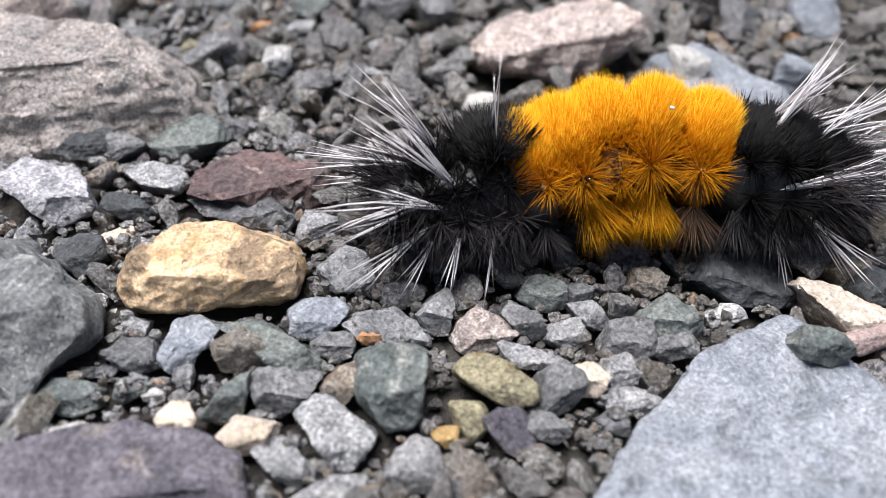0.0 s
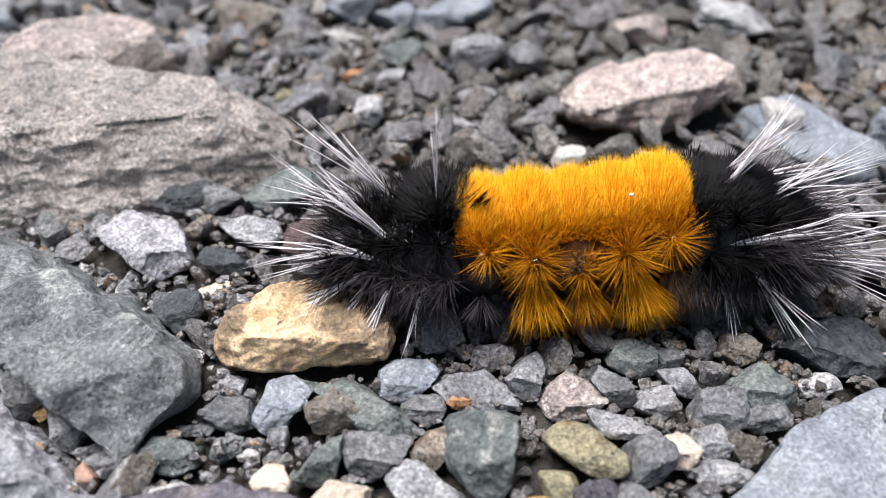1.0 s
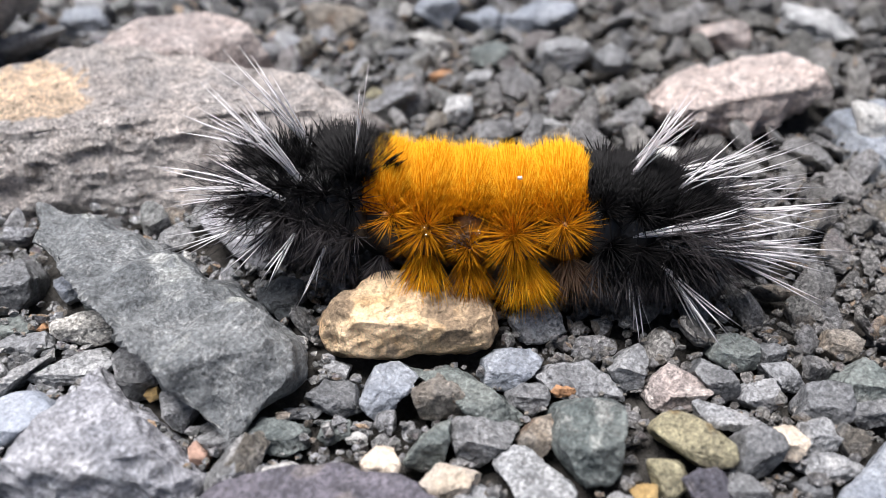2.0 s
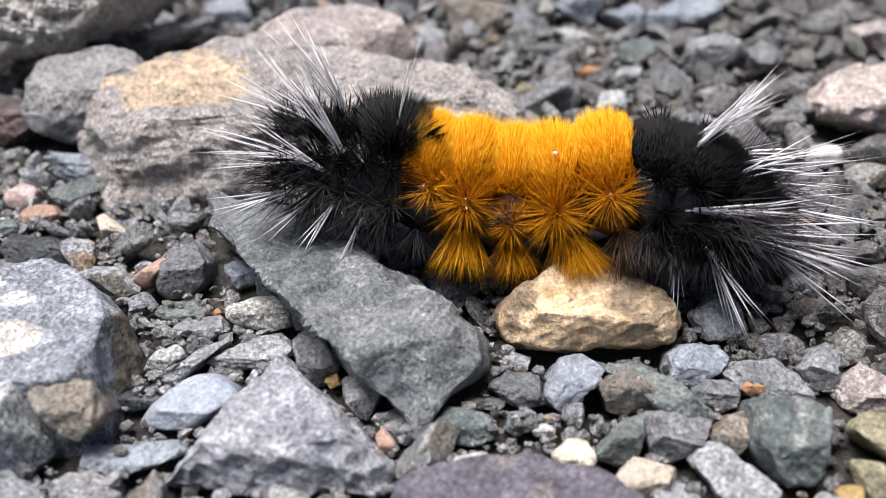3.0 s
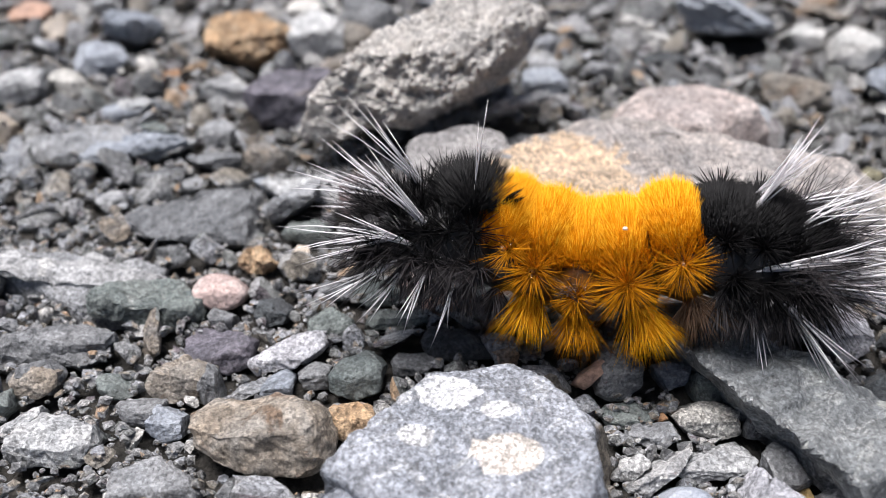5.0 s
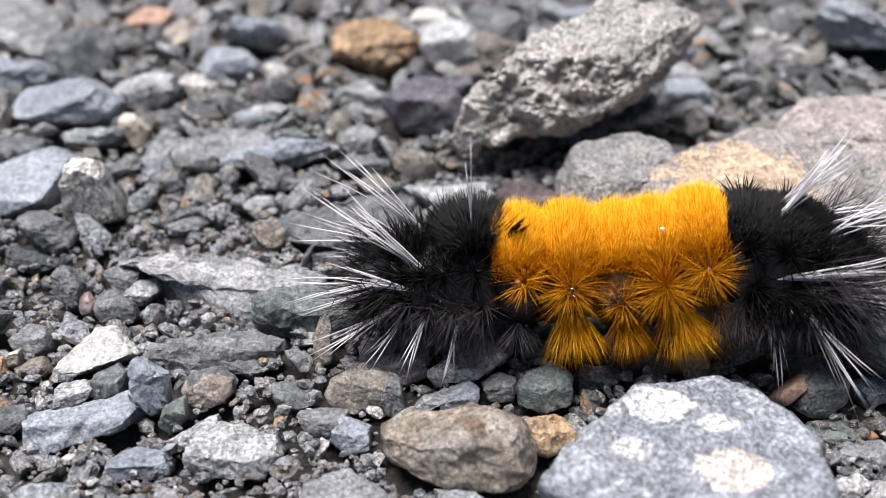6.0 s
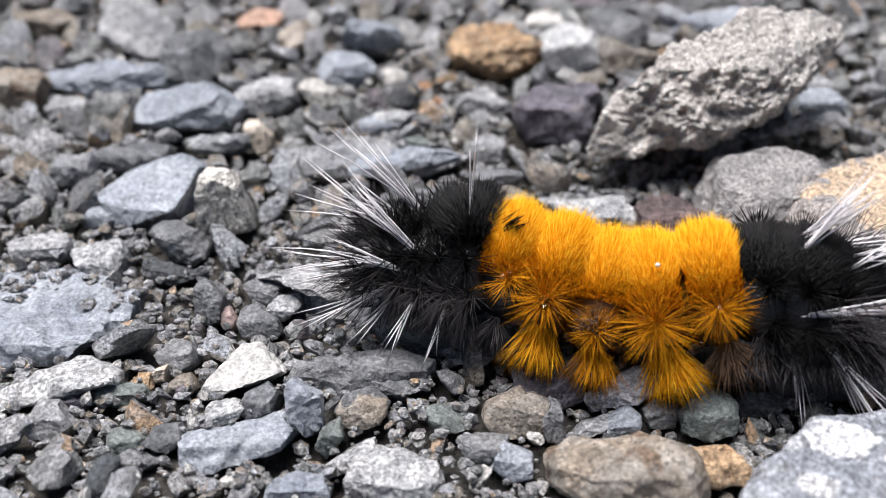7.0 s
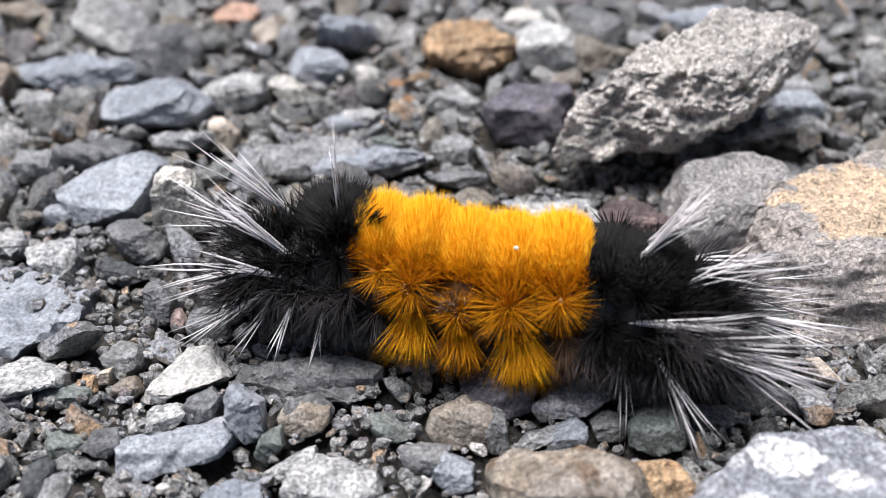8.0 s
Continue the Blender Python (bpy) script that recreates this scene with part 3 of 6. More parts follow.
stone(-0.06222, 0.03091, 4.4, 3.3, 2.0, 'blue')
stone(-0.06093, 0.03564, 5.0, 5.3, 3.2, 'blue')
stone(-0.06635, 0.03587, 2.8, 2.9, 2.3, 'cream')
stone(-0.05511, 0.02760, 1.1, 1.2, 0.9, 'orange')
stone(-0.07892, 0.03499, 6.3, 5.9, 3.6, 'paleg')
stone(-0.04133, 0.03622, 5.0, 5.3, 3.2, 'grey')
stone(-0.06960, 0.03917, 4.1, 3.3, 2.0, 'salmon')
stone(-0.07399, 0.03092, 5.5, 6.5, 3.9, 'grey')


# stones told apart by their shape
rock(-0.0174, -0.0032, -0.0002, 'bgg', 0.7, [(-7.5,6.1), (-7.0,3.9), (1.7,-5.3), (3.9,-6.1), (5.1,-5.4), (7.5,-3.1), (7.4,-2.3), (5.2,-0.1), (1.0,2.8), (-3.9,4.8)])
rock(-0.0581, 0.0067, 0.0000, 'paleg', 0.7, [(-6.4,0.9), (-3.6,-0.1), (0.8,-1.3), (5.1,-1.9), (6.4,-0.9), (4.4,0.1), (-3.6,1.9)])
rock(-0.0199, -0.0128, 0.0006, 'wg', 0.62, [(-5.3,-2.6), (-0.5,-3.2), (4.6,-2.9), (5.3,-2.0), (-0.0,3.2)])
rock(-0.0046, -0.0061, 0.0014, 'beige', 0.6, [(-4.6,-0.7), (-3.9,-1.8), (-1.5,-2.4), (1.6,-2.2), (3.8,-2.0), (4.6,-0.6), (4.0,0.9), (0.8,2.3), (-1.2,2.4), (-3.9,0.9), (-4.5,0.1)])
rock(-0.0789, 0.0287, 0.0005, 'blue', 0.6, [(-4.6,-0.3), (-2.9,-1.1), (0.9,-1.5), (4.6,0.0), (3.7,1.0), (-1.3,1.5), (-4.4,0.9)])
rock(-0.0755, 0.0051, -0.0010, 'blue', 0.8, [(-4.5,2.2), (-4.1,-2.9), (1.7,-2.4), (4.5,-0.0), (4.2,1.6), (0.1,2.9)])
rock(-0.0018, 0.0019, 0.0003, 'maroon', 0.65, [(-4.3,-0.5), (1.5,-1.9), (4.2,-1.7), (4.3,-0.1), (3.1,1.1), (-1.1,1.9), (-3.7,0.9), (-4.1,0.1)])
rock(-0.0578, 0.0004, 0.0003, 'grey', 0.6, [(-4.1,-0.5), (-2.5,-1.1), (0.5,-1.1), (3.5,-0.4), (4.1,1.1), (1.0,1.1), (-2.6,0.4)])
rock(-0.0583, 0.0001, 0.0003, 'grey', 0.6, [(-4.0,-0.8), (-1.3,-1.2), (2.5,-1.1), (4.0,-0.1), (3.8,0.7), (2.1,1.2), (-0.2,1.0), (-3.1,0.4)])
rock(-0.0330, 0.0401, 0.0006, 'blue', 0.6, [(-3.8,-0.8), (-2.4,-1.7), (0.3,-1.1), (3.8,1.3), (1.5,1.7), (-2.9,0.6)])
rock(-0.0609, 0.0204, 0.0000, 'paleg', 0.75, [(-3.8,-0.1), (-3.8,-0.7), (-2.2,-1.4), (-0.7,-1.3), (2.3,-1.2), (3.8,-0.2), (3.0,1.3), (-0.1,1.4)])
rock(-0.0509, 0.0342, 0.0009, 'tan', 0.6, [(-3.7,-0.2), (-3.0,-1.1), (0.5,-2.5), (3.7,-0.6), (3.4,0.5), (1.2,2.1), (-1.8,2.5), (-3.5,1.1)])
rock(-0.0345, 0.0142, 0.0019, 'lobe', 0.5, [(-3.7,-1.1), (-2.7,-2.4), (0.3,-3.4), (3.5,-2.6), (3.7,0.8), (2.5,2.9), (0.2,3.4), (-2.4,3.0), (-3.5,1.5)])
rock(-0.0448, -0.0076, 0.0018, 'brn', 0.4, [(-3.6,1.1), (-3.4,-0.3), (-2.1,-1.3), (0.2,-2.0), (1.9,-1.7), (3.3,-0.9), (3.6,0.3), (2.7,1.5), (1.3,2.0), (-2.7,1.7)])
rock(0.0058, 0.0271, 0.0005, 'blue', 0.6, [(-3.5,-0.4), (-2.9,-1.1), (-0.8,-1.5), (1.4,-1.1), (3.5,-0.0), (3.4,1.3), (1.0,1.5), (-1.6,0.4)])
rock(-0.0530, 0.0032, 0.0007, 'green', 0.5, [(-3.4,0.8), (-3.3,-0.5), (1.4,-1.5), (3.4,-0.8), (3.2,0.5), (2.0,1.5), (-0.7,1.5)])
rock(-0.0185, 0.0361, 0.0004, 'white', 0.6, [(-3.2,0.4), (-0.5,-0.8), (3.2,-0.8), (2.8,0.1), (-1.4,0.8)])
rock(-0.0179, 0.0321, 0.0004, 'dark', 0.5, [(-3.1,0.0), (-2.2,-0.9), (1.3,-0.4), (3.1,0.7), (0.5,0.9)])
rock(0.0230, -0.0094, 0.0004, 'dark', 0.6, [(-3.1,0.3), (-0.9,-1.2), (2.7,-1.5), (3.1,-0.2), (2.6,1.4), (-1.9,1.5)])
rock(-0.0755, 0.0193, 0.0003, 'grey', 0.6, [(-3.0,-0.4), (-0.3,-1.1), (2.7,-0.6), (3.0,0.8), (1.1,1.1), (-1.5,0.8)])
rock(-0.0415, 0.0338, 0.0011, 'brn', 0.4, [(-3.0,-0.3), (-1.2,-1.5), (1.7,-1.0), (3.0,0.4), (-2.2,1.5)])
rock(-0.0733, -0.0014, 0.0004, 'pale', 0.6, [(-2.9,-1.5), (-1.8,-1.4), (2.9,0.2), (2.8,0.8), (1.3,1.5), (-0.2,1.0), (-2.7,-0.3)])
rock(-0.0554, 0.0168, 0.0001, 'grey', 0.7, [(-2.9,-0.5), (-1.4,-0.7), (1.4,-0.7), (2.9,0.3), (2.1,0.7), (-1.0,0.3)])
rock(-0.0030, -0.0009, 0.0003, 'grey', 0.55, [(-2.9,1.1), (-2.2,0.2), (0.2,-0.6), (2.2,-1.2), (2.9,-0.3), (1.5,0.9), (-0.3,1.2)])
rock(-0.0725, 0.0161, -0.0002, 'blue', 0.75, [(-2.9,0.1), (-2.8,-1.4), (-2.0,-2.8), (0.6,-2.3), (2.0,-1.9), (2.9,1.8), (1.4,2.8), (-1.1,1.6)])
rock(-0.0635, -0.0047, 0.0003, 'blue', 0.6, [(-2.8,0.1), (-2.6,-1.3), (-1.8,-1.5), (2.3,-0.2), (2.8,0.7), (2.0,1.5)])
rock(-0.0470, 0.0244, 0.0015, 'plum', 0.5, [(-2.7,-0.1), (-1.5,-2.0), (0.5,-2.3), (2.4,-2.3), (2.7,0.1), (1.1,2.0), (-0.5,2.3)])
rock(-0.0459, 0.0270, 0.0010, 'plum', 0.5, [(-2.7,-0.0), (-2.5,-0.9), (-0.7,-1.7), (1.4,-1.3), (2.7,0.4), (1.4,1.7), (-2.1,1.3)])
rock(0.0074, 0.0207, 0.0003, 'grey', 0.6, [(-2.6,-0.3), (-1.6,-1.0), (0.4,-0.6), (2.6,0.7), (1.0,1.0), (-1.5,0.6)])
rock(-0.0586, 0.0251, 0.0000, 'blue', 0.7, [(-2.5,-0.5), (-0.8,-1.0), (1.1,-0.3), (2.5,0.5), (1.0,1.0), (-1.3,0.3)])
rock(-0.0453, 0.0340, 0.0011, 'pale', 0.5, [(-2.1,1.1), (-2.0,-1.2), (-0.2,-2.5), (2.1,-1.2), (2.0,1.1), (-0.3,2.5)])
rock(-0.0136, 0.0021, 0.0004, 'wg', 0.6, [(-2.5,1.1), (-1.5,-0.3), (0.5,-2.1), (2.5,-1.3), (2.0,0.4), (1.5,1.3), (-1.3,2.1)])
rock(-0.0060, 0.0068, 0.0002, 'green', 0.7, [(-2.5,-0.2), (-1.0,-1.4), (0.2,-1.3), (2.1,-0.6), (2.5,-0.1), (1.7,1.3), (0.4,1.4), (-1.2,0.8)])
rock(-0.0244, -0.0112, 0.0004, 'bluesm', 0.6, [(-2.4,-0.9), (-1.0,-1.3), (0.3,-1.3), (2.4,0.2), (2.3,0.6), (1.2,1.3), (0.1,1.3), (-1.0,0.6)])
rock(-0.0864, 0.0367, 0.0007, 'brn', 0.5, [(-2.4,-0.8), (-0.1,-1.6), (2.4,0.8), (0.6,1.6), (-2.1,1.0)])
rock(-0.0345, 0.0005, 0.0005, 'dark', 0.5, [(-2.4,0.2), (-2.2,-0.6), (-1.0,-0.9), (2.4,-0.8), (2.3,-0.4), (0.3,0.6), (-1.9,0.9)])
rock(-0.0265, -0.0145, 0.0001, 'blue', 0.6, [(-2.4,-0.4), (-1.9,-0.9), (0.3,-0.4), (2.4,0.4), (1.9,0.9), (-1.9,0.7)])
rock(-0.0549, 0.0067, 0.0002, 'paleg', 0.6, [(-2.4,-0.2), (-2.0,-0.9), (-0.2,-0.7), (2.2,-0.4), (2.4,0.2), (0.8,0.9), (-1.3,0.5)])
rock(-0.0558, -0.0065, 0.0003, 'pale', 0.6, [(-2.3,-0.1), (-1.9,-1.2), (1.6,-1.1), (2.3,-0.1), (2.0,0.9), (-0.7,1.2), (-2.0,0.8)])
rock(-0.0219, -0.0078, 0.0002, 'pale', 0.6, [(-2.3,-0.4), (-1.0,-0.9), (0.7,-0.6), (2.3,-0.0), (1.5,0.9), (0.7,0.9), (-1.6,0.0)])
rock(-0.0518, 0.0279, 0.0004, 'paleg', 0.6, [(-2.3,-0.9), (1.4,-1.3), (2.3,-0.7), (0.1,1.3), (-1.4,0.4)])
rock(-0.0498, -0.0090, 0.0002, 'paleg', 0.6, [(-2.2,0.6), (-2.2,-1.1), (2.2,-0.8), (1.5,0.1), (-0.2,1.1), (-1.4,0.9)])
rock(-0.0673, 0.0268, 0.0010, 'pale', 0.5, [(-2.2,-0.5), (-1.2,-1.5), (0.9,-1.6), (2.2,-0.3), (1.9,1.3), (0.3,1.6), (-1.3,0.7)])
rock(-0.0403, 0.0132, 0.0010, 'maroon', 0.5, [(-2.1,0.9), (-1.9,-0.6), (-1.0,-1.5), (0.1,-1.7), (2.1,-0.6), (2.1,0.6), (0.1,1.7), (-1.0,1.7)])
rock(-0.0024, 0.0333, 0.0010, 'white', 0.5, [(-2.0,-1.1), (-0.2,-2.0), (1.8,-1.1), (2.0,0.7), (0.3,2.0), (-1.6,1.1)])
rock(-0.0779, 0.0098, 0.0003, 'paleg', 0.6, [(-2.0,0.2), (-1.3,-1.0), (1.4,-0.7), (2.0,-0.0), (1.3,1.0), (-0.7,0.7)])
rock(-0.0482, 0.0001, 0.0003, 'plum', 0.6, [(-2.0,0.6), (-1.3,-1.0), (0.4,-1.3), (1.7,-0.8), (2.0,0.5), (1.2,1.0), (-1.1,1.3)])
rock(0.0076, 0.0201, 0.0012, 'paleg', 0.4, [(-2.0,-1.3), (-1.0,-1.5), (0.6,-1.1), (2.0,0.1), (1.0,1.5), (-1.4,1.1)])
rock(0.0035, -0.0150, 0.0011, 'green', 0.5, [(-1.8,0.1), (-1.4,-0.7), (-0.5,-2.0), (0.9,-1.7), (1.4,-0.2), (1.8,1.5), (0.1,2.0), (-1.3,1.6)])
rock(-0.0673, 0.0116, 0.0029, 'speck', 0.15, [(-1.6,-1.8), (-1.1,-2.0), (0.6,-1.8), (1.6,-1.3), (0.6,1.7), (-1.0,2.0), (-1.6,1.1)])
rock(-0.0587, 0.0248, 0.0004, 'pale', 0.6, [(-2.0,-0.4), (-1.1,-0.9), (0.8,-0.9), (2.0,0.4), (1.1,0.9), (-0.8,0.7)])
rock(-0.0276, 0.0281, 0.0007, 'blue', 0.5, [(-1.9,-0.8), (0.2,-1.4), (1.9,-0.3), (0.6,1.4), (-1.5,1.0)])
rock(-0.0464, 0.0156, 0.0001, 'blue', 0.6, [(-1.9,0.5), (-0.4,-0.7), (1.9,-0.1), (1.2,0.7), (-1.5,0.7)])
rock(-0.0383, 0.0025, 0.0004, 'green', 0.5, [(-1.9,-0.1), (-1.4,-0.6), (0.1,-0.7), (1.9,-0.2), (1.4,0.6), (-0.6,0.7)])
rock(-0.0010, 0.0289, 0.0006, 'blue', 0.5, [(-1.7,-0.3), (0.4,-1.9), (1.7,-0.3), (1.3,1.9), (-0.8,1.0)])
rock(0.0009, 0.0043, -0.0000, 'paleg', 0.7, [(-1.8,0.0), (-0.9,-0.3), (1.5,-0.4), (1.8,-0.0), (-0.5,0.4)])
rock(-0.0688, -0.0062, 0.0002, 'grey', 0.5, [(-1.8,0.0), (-1.7,-0.4), (-0.3,-0.6), (1.3,-0.2), (1.8,0.2), (0.2,0.6)])
rock(-0.0121, 0.0067, 0.0004, 'dark', 0.6, [(-1.8,-0.5), (-0.4,-1.0), (1.2,-1.2), (1.8,0.6), (0.9,1.2), (-0.6,0.6)])
rock(-0.0700, 0.0077, 0.0004, 'dark', 0.5, [(-1.8,0.1), (0.2,-0.8), (1.8,-0.4), (1.8,0.3), (-0.9,0.8)])
rock(-0.0468, 0.0399, 0.0006, 'white', 0.5, [(-1.8,-0.3), (-0.4,-1.1), (1.8,-0.6), (0.9,0.7), (-1.0,1.1)])
rock(0.0008, -0.0165, 0.0002, 'pale', 0.6, [(-1.8,0.8), (-1.0,-0.3), (0.2,-1.7), (1.5,-1.0), (1.8,-0.3), (0.1,1.3), (-1.2,1.7)])
rock(-0.0218, -0.0051, 0.0005, 'speck', 0.5, [(-1.8,0.2), (-0.9,-0.7), (0.6,-1.0), (1.7,-0.7), (1.8,0.5), (0.6,1.0), (-0.6,0.8)])
rock(-0.0703, -0.0019, 0.0002, 'green', 0.5, [(-1.8,-0.3), (-0.0,-0.6), (1.8,-0.1), (1.3,0.6), (-1.0,0.4)])
rock(-0.0847, 0.0265, 0.0010, 'brn', 0.5, [(-1.8,1.5), (-1.6,-1.4), (0.1,-1.7), (1.3,-1.3), (1.8,0.8), (0.7,1.7)])
rock(-0.0556, 0.0222, 0.0002, 'green', 0.6, [(-1.7,0.4), (0.2,-0.6), (1.7,-0.3), (-0.6,0.6)])
rock(-0.0057, 0.0357, 0.0006, 'white', 0.5, [(-1.7,0.3), (-0.4,-1.3), (1.5,-0.6), (1.7,0.8), (-0.3,1.3)])
rock(-0.0811, 0.0249, 0.0005, 'paleg', 0.5, [(-1.7,0.0), (-1.1,-0.7), (0.6,-0.9), (1.7,-0.2), (1.3,0.8), (-0.8,0.9)])
rock(-0.0014, -0.0142, 0.0006, 'grey', 0.5, [(-1.7,0.2), (-1.4,-0.7), (-0.3,-1.2), (0.8,-0.5), (1.7,0.5), (0.7,1.2), (-1.1,1.1)])
rock(-0.0742, 0.0088, 0.0002, 'pale', 0.6, [(-1.7,0.5), (-0.6,-0.7), (1.1,-1.3), (1.7,0.1), (1.3,1.3), (-0.4,1.0)])
rock(0.0023, 0.0265, 0.0005, 'blue', 0.5, [(-1.7,0.6), (0.8,-1.5), (1.7,-0.2), (1.2,1.5)])
rock(-0.0041, 0.0228, 0.0003, 'grey', 0.5, [(-1.7,-0.2), (-0.8,-0.6), (1.2,-0.4), (1.7,0.4), (-0.4,0.6)])
rock(0.0086, -0.0112, 0.0003, 'pinkg', 0.6, [(-1.7,-0.2), (-1.4,-0.8), (-0.6,-1.2), (0.9,-1.0), (1.7,-0.2), (1.3,0.6), (-0.1,1.2), (-1.3,0.6)])
rock(0.0056, 0.0125, 0.0004, 'paleg', 0.5, [(-1.7,0.2), (-1.0,-0.5), (1.2,-0.8), (1.7,-0.3), (-0.5,0.8)])
rock(-0.0246, -0.0086, 0.0006, 'paleg', 0.5, [(-1.7,-0.9), (-0.9,-1.2), (1.7,0.9), (1.5,1.2), (-1.4,-0.4)])
rock(-0.0017, 0.0244, 0.0004, 'white', 0.5, [(-1.7,0.6), (-0.4,-0.4), (0.8,-0.8), (1.7,-0.2), (-0.4,0.8)])
rock(-0.0261, -0.0020, 0.0009, 'grey', 0.5, [(-1.3,-0.5), (-1.2,-1.2), (0.1,-1.6), (1.2,-0.7), (1.3,0.5), (0.4,1.6), (-0.9,1.0)])
rock(-0.0636, 0.0277, 0.0007, 'speck', 0.5, [(-1.6,0.2), (-0.1,-1.1), (1.5,-1.1), (1.6,-0.2), (0.1,1.1), (-1.3,1.1)])
rock(-0.0603, -0.0075, 0.0004, 'blue', 0.5, [(-1.6,-0.8), (1.4,-0.7), (1.6,-0.1), (1.3,0.6), (-0.0,0.8), (-1.3,0.2)])
rock(0.0005, -0.0097, 0.0005, 'blue', 0.5, [(-1.6,-0.5), (-0.5,-1.1), (0.9,-0.4), (1.6,0.5), (1.0,1.1), (-0.5,1.1), (-1.4,0.6)])
rock(-0.0393, 0.0047, 0.0005, 'green', 0.5, [(-1.6,-0.3), (-0.9,-0.8), (1.1,-0.7), (1.6,0.0), (0.1,0.8), (-1.5,0.7)])
rock(0.0181, -0.0119, 0.0007, 'green', 0.5, [(-1.6,0.3), (-1.1,-0.9), (-0.2,-1.3), (1.6,-0.9), (1.1,0.5), (-0.0,1.3)])
rock(-0.0091, 0.0003, 0.0004, 'dark', 0.5, [(-1.6,0.1), (0.2,-1.0), (1.6,-0.6), (0.4,0.7), (-1.2,1.0)])
rock(-0.0488, 0.0046, 0.0006, 'rose', 0.5, [(-1.6,-0.1), (-1.2,-0.7), (-0.2,-1.2), (1.0,-0.9), (1.6,-0.1), (0.8,0.9), (-0.4,1.2), (-1.2,0.8)])
rock(-0.0441, 0.0103, 0.0005, 'green', 0.5, [(-1.5,-0.2), (-0.1,-0.9), (1.4,-0.7), (1.5,0.2), (0.3,0.9), (-1.2,0.7)])
rock(-0.0112, -0.0131, 0.0004, 'green', 0.5, [(-1.5,0.2), (-1.1,-0.5), (0.4,-0.9), (1.5,-0.6), (1.5,0.2), (0.3,0.8), (-0.7,0.9)])
rock(-0.0058, -0.0109, 0.0008, 'blue', 0.45, [(-1.5,-0.6), (-0.8,-1.4), (0.1,-0.8), (1.5,0.7), (0.5,1.4), (-0.6,1.2)])
rock(-0.0247, -0.0061, 0.0003, 'paleg', 0.5, [(-1.5,0.2), (-1.2,-0.2), (-0.1,-0.7), (1.5,-0.1), (1.0,0.7), (-0.7,0.7)])
rock(-0.0403, -0.0022, 0.0007, 'green', 0.5, [(-1.5,0.1), (-1.3,-0.9), (-0.2,-1.4), (1.2,-0.8), (1.5,0.6), (0.4,1.4), (-0.9,0.9)])
rock(-0.0604, -0.0039, 0.0020, 'blue', 0.2, [(-1.0,-0.0), (-0.7,-0.6), (0.1,-1.5), (1.0,-0.8), (0.8,0.6), (-0.6,1.5), (-1.0,1.0)])
rock(0.0072, 0.0157, 0.0005, 'paleg', 0.5, [(-1.5,0.3), (-1.0,-0.7), (0.4,-0.8), (1.5,0.5), (0.1,0.8)])
rock(-0.0032, -0.0120, 0.0014, 'brn', 0.3, [(-1.5,0.4), (-1.1,-1.1), (0.4,-1.1), (1.5,-0.9), (1.0,0.2), (-0.2,1.1)])
rock(-0.0012, 0.0243, 0.0005, 'white', 0.5, [(-1.5,0.2), (-0.2,-0.8), (1.5,-0.7), (0.6,-0.1), (-0.6,0.8)])
rock(0.0145, -0.0167, 0.0003, 'paleg', 0.5, [(-1.5,0.1), (-0.7,-0.3), (0.7,-0.7), (1.5,0.1), (0.5,0.7), (-1.0,0.6)])
rock(-0.0422, 0.0050, 0.0003, 'grey', 0.5, [(-1.5,0.3), (-0.1,-0.6), (1.5,-0.4), (1.3,0.6), (-0.4,0.6)])
rock(-0.0258, -0.0046, 0.0002, 'green', 0.6, [(-1.5,0.2), (-1.0,-0.7), (0.2,-0.7), (1.5,-0.1), (1.1,0.7), (-1.0,0.5)])
rock(-0.0275, 0.0304, 0.0008, 'paleg', 0.5, [(-1.4,-1.1), (0.6,-1.5), (1.4,-0.2), (0.2,1.5), (-1.1,1.0)])
rock(-0.0565, 0.0221, 0.0001, 'blue', 0.6, [(-1.4,0.1), (-0.2,-0.6), (1.4,-0.1), (1.0,0.5), (-0.8,0.6)])
rock(-0.0139, -0.0127, 0.0002, 'grey', 0.6, [(-1.4,0.2), (-0.8,-0.6), (0.1,-0.9), (1.4,-0.3), (1.3,0.5), (0.1,0.9), (-1.1,0.7)])
rock(-0.0010, 0.0059, -0.0000, 'paleg', 0.7, [(-1.4,0.4), (-1.1,-0.1), (0.4,-0.7), (1.4,-0.4), (-0.2,0.7)])
rock(-0.0783, 0.0169, 0.0008, 'paleg', 0.4, [(-1.4,0.0), (-1.0,-0.7), (0.3,-1.2), (1.4,-0.6), (1.3,1.2), (-0.7,1.1)])
rock(-0.0502, -0.0025, 0.0008, 'brn', 0.5, [(-1.4,-0.3), (-0.8,-1.2), (0.8,-1.2), (1.4,0.2), (0.4,1.2), (-1.1,0.5)])
rock(0.0155, -0.0130, 0.0006, 'grey', 0.5, [(-1.4,-0.4), (-0.6,-1.0), (0.4,-1.1), (1.4,-0.3), (1.2,1.1), (-0.7,1.0)])
rock(-0.0085, -0.0110, 0.0004, 'grey', 0.5, [(-1.4,0.3), (-0.8,-0.2), (0.3,-0.9), (1.4,-0.6), (0.8,0.3), (-0.5,0.9)])
rock(-0.0525, 0.0156, 0.0002, 'paleg', 0.6, [(-1.3,-0.6), (0.0,-0.5), (1.3,0.1), (0.9,0.6), (-0.4,0.3)])
rock(-0.0114, -0.0035, 0.0005, 'dark', 0.5, [(-1.3,0.5), (-1.0,-0.4), (0.0,-1.3), (1.3,-0.2), (1.1,1.0), (-0.1,1.3)])
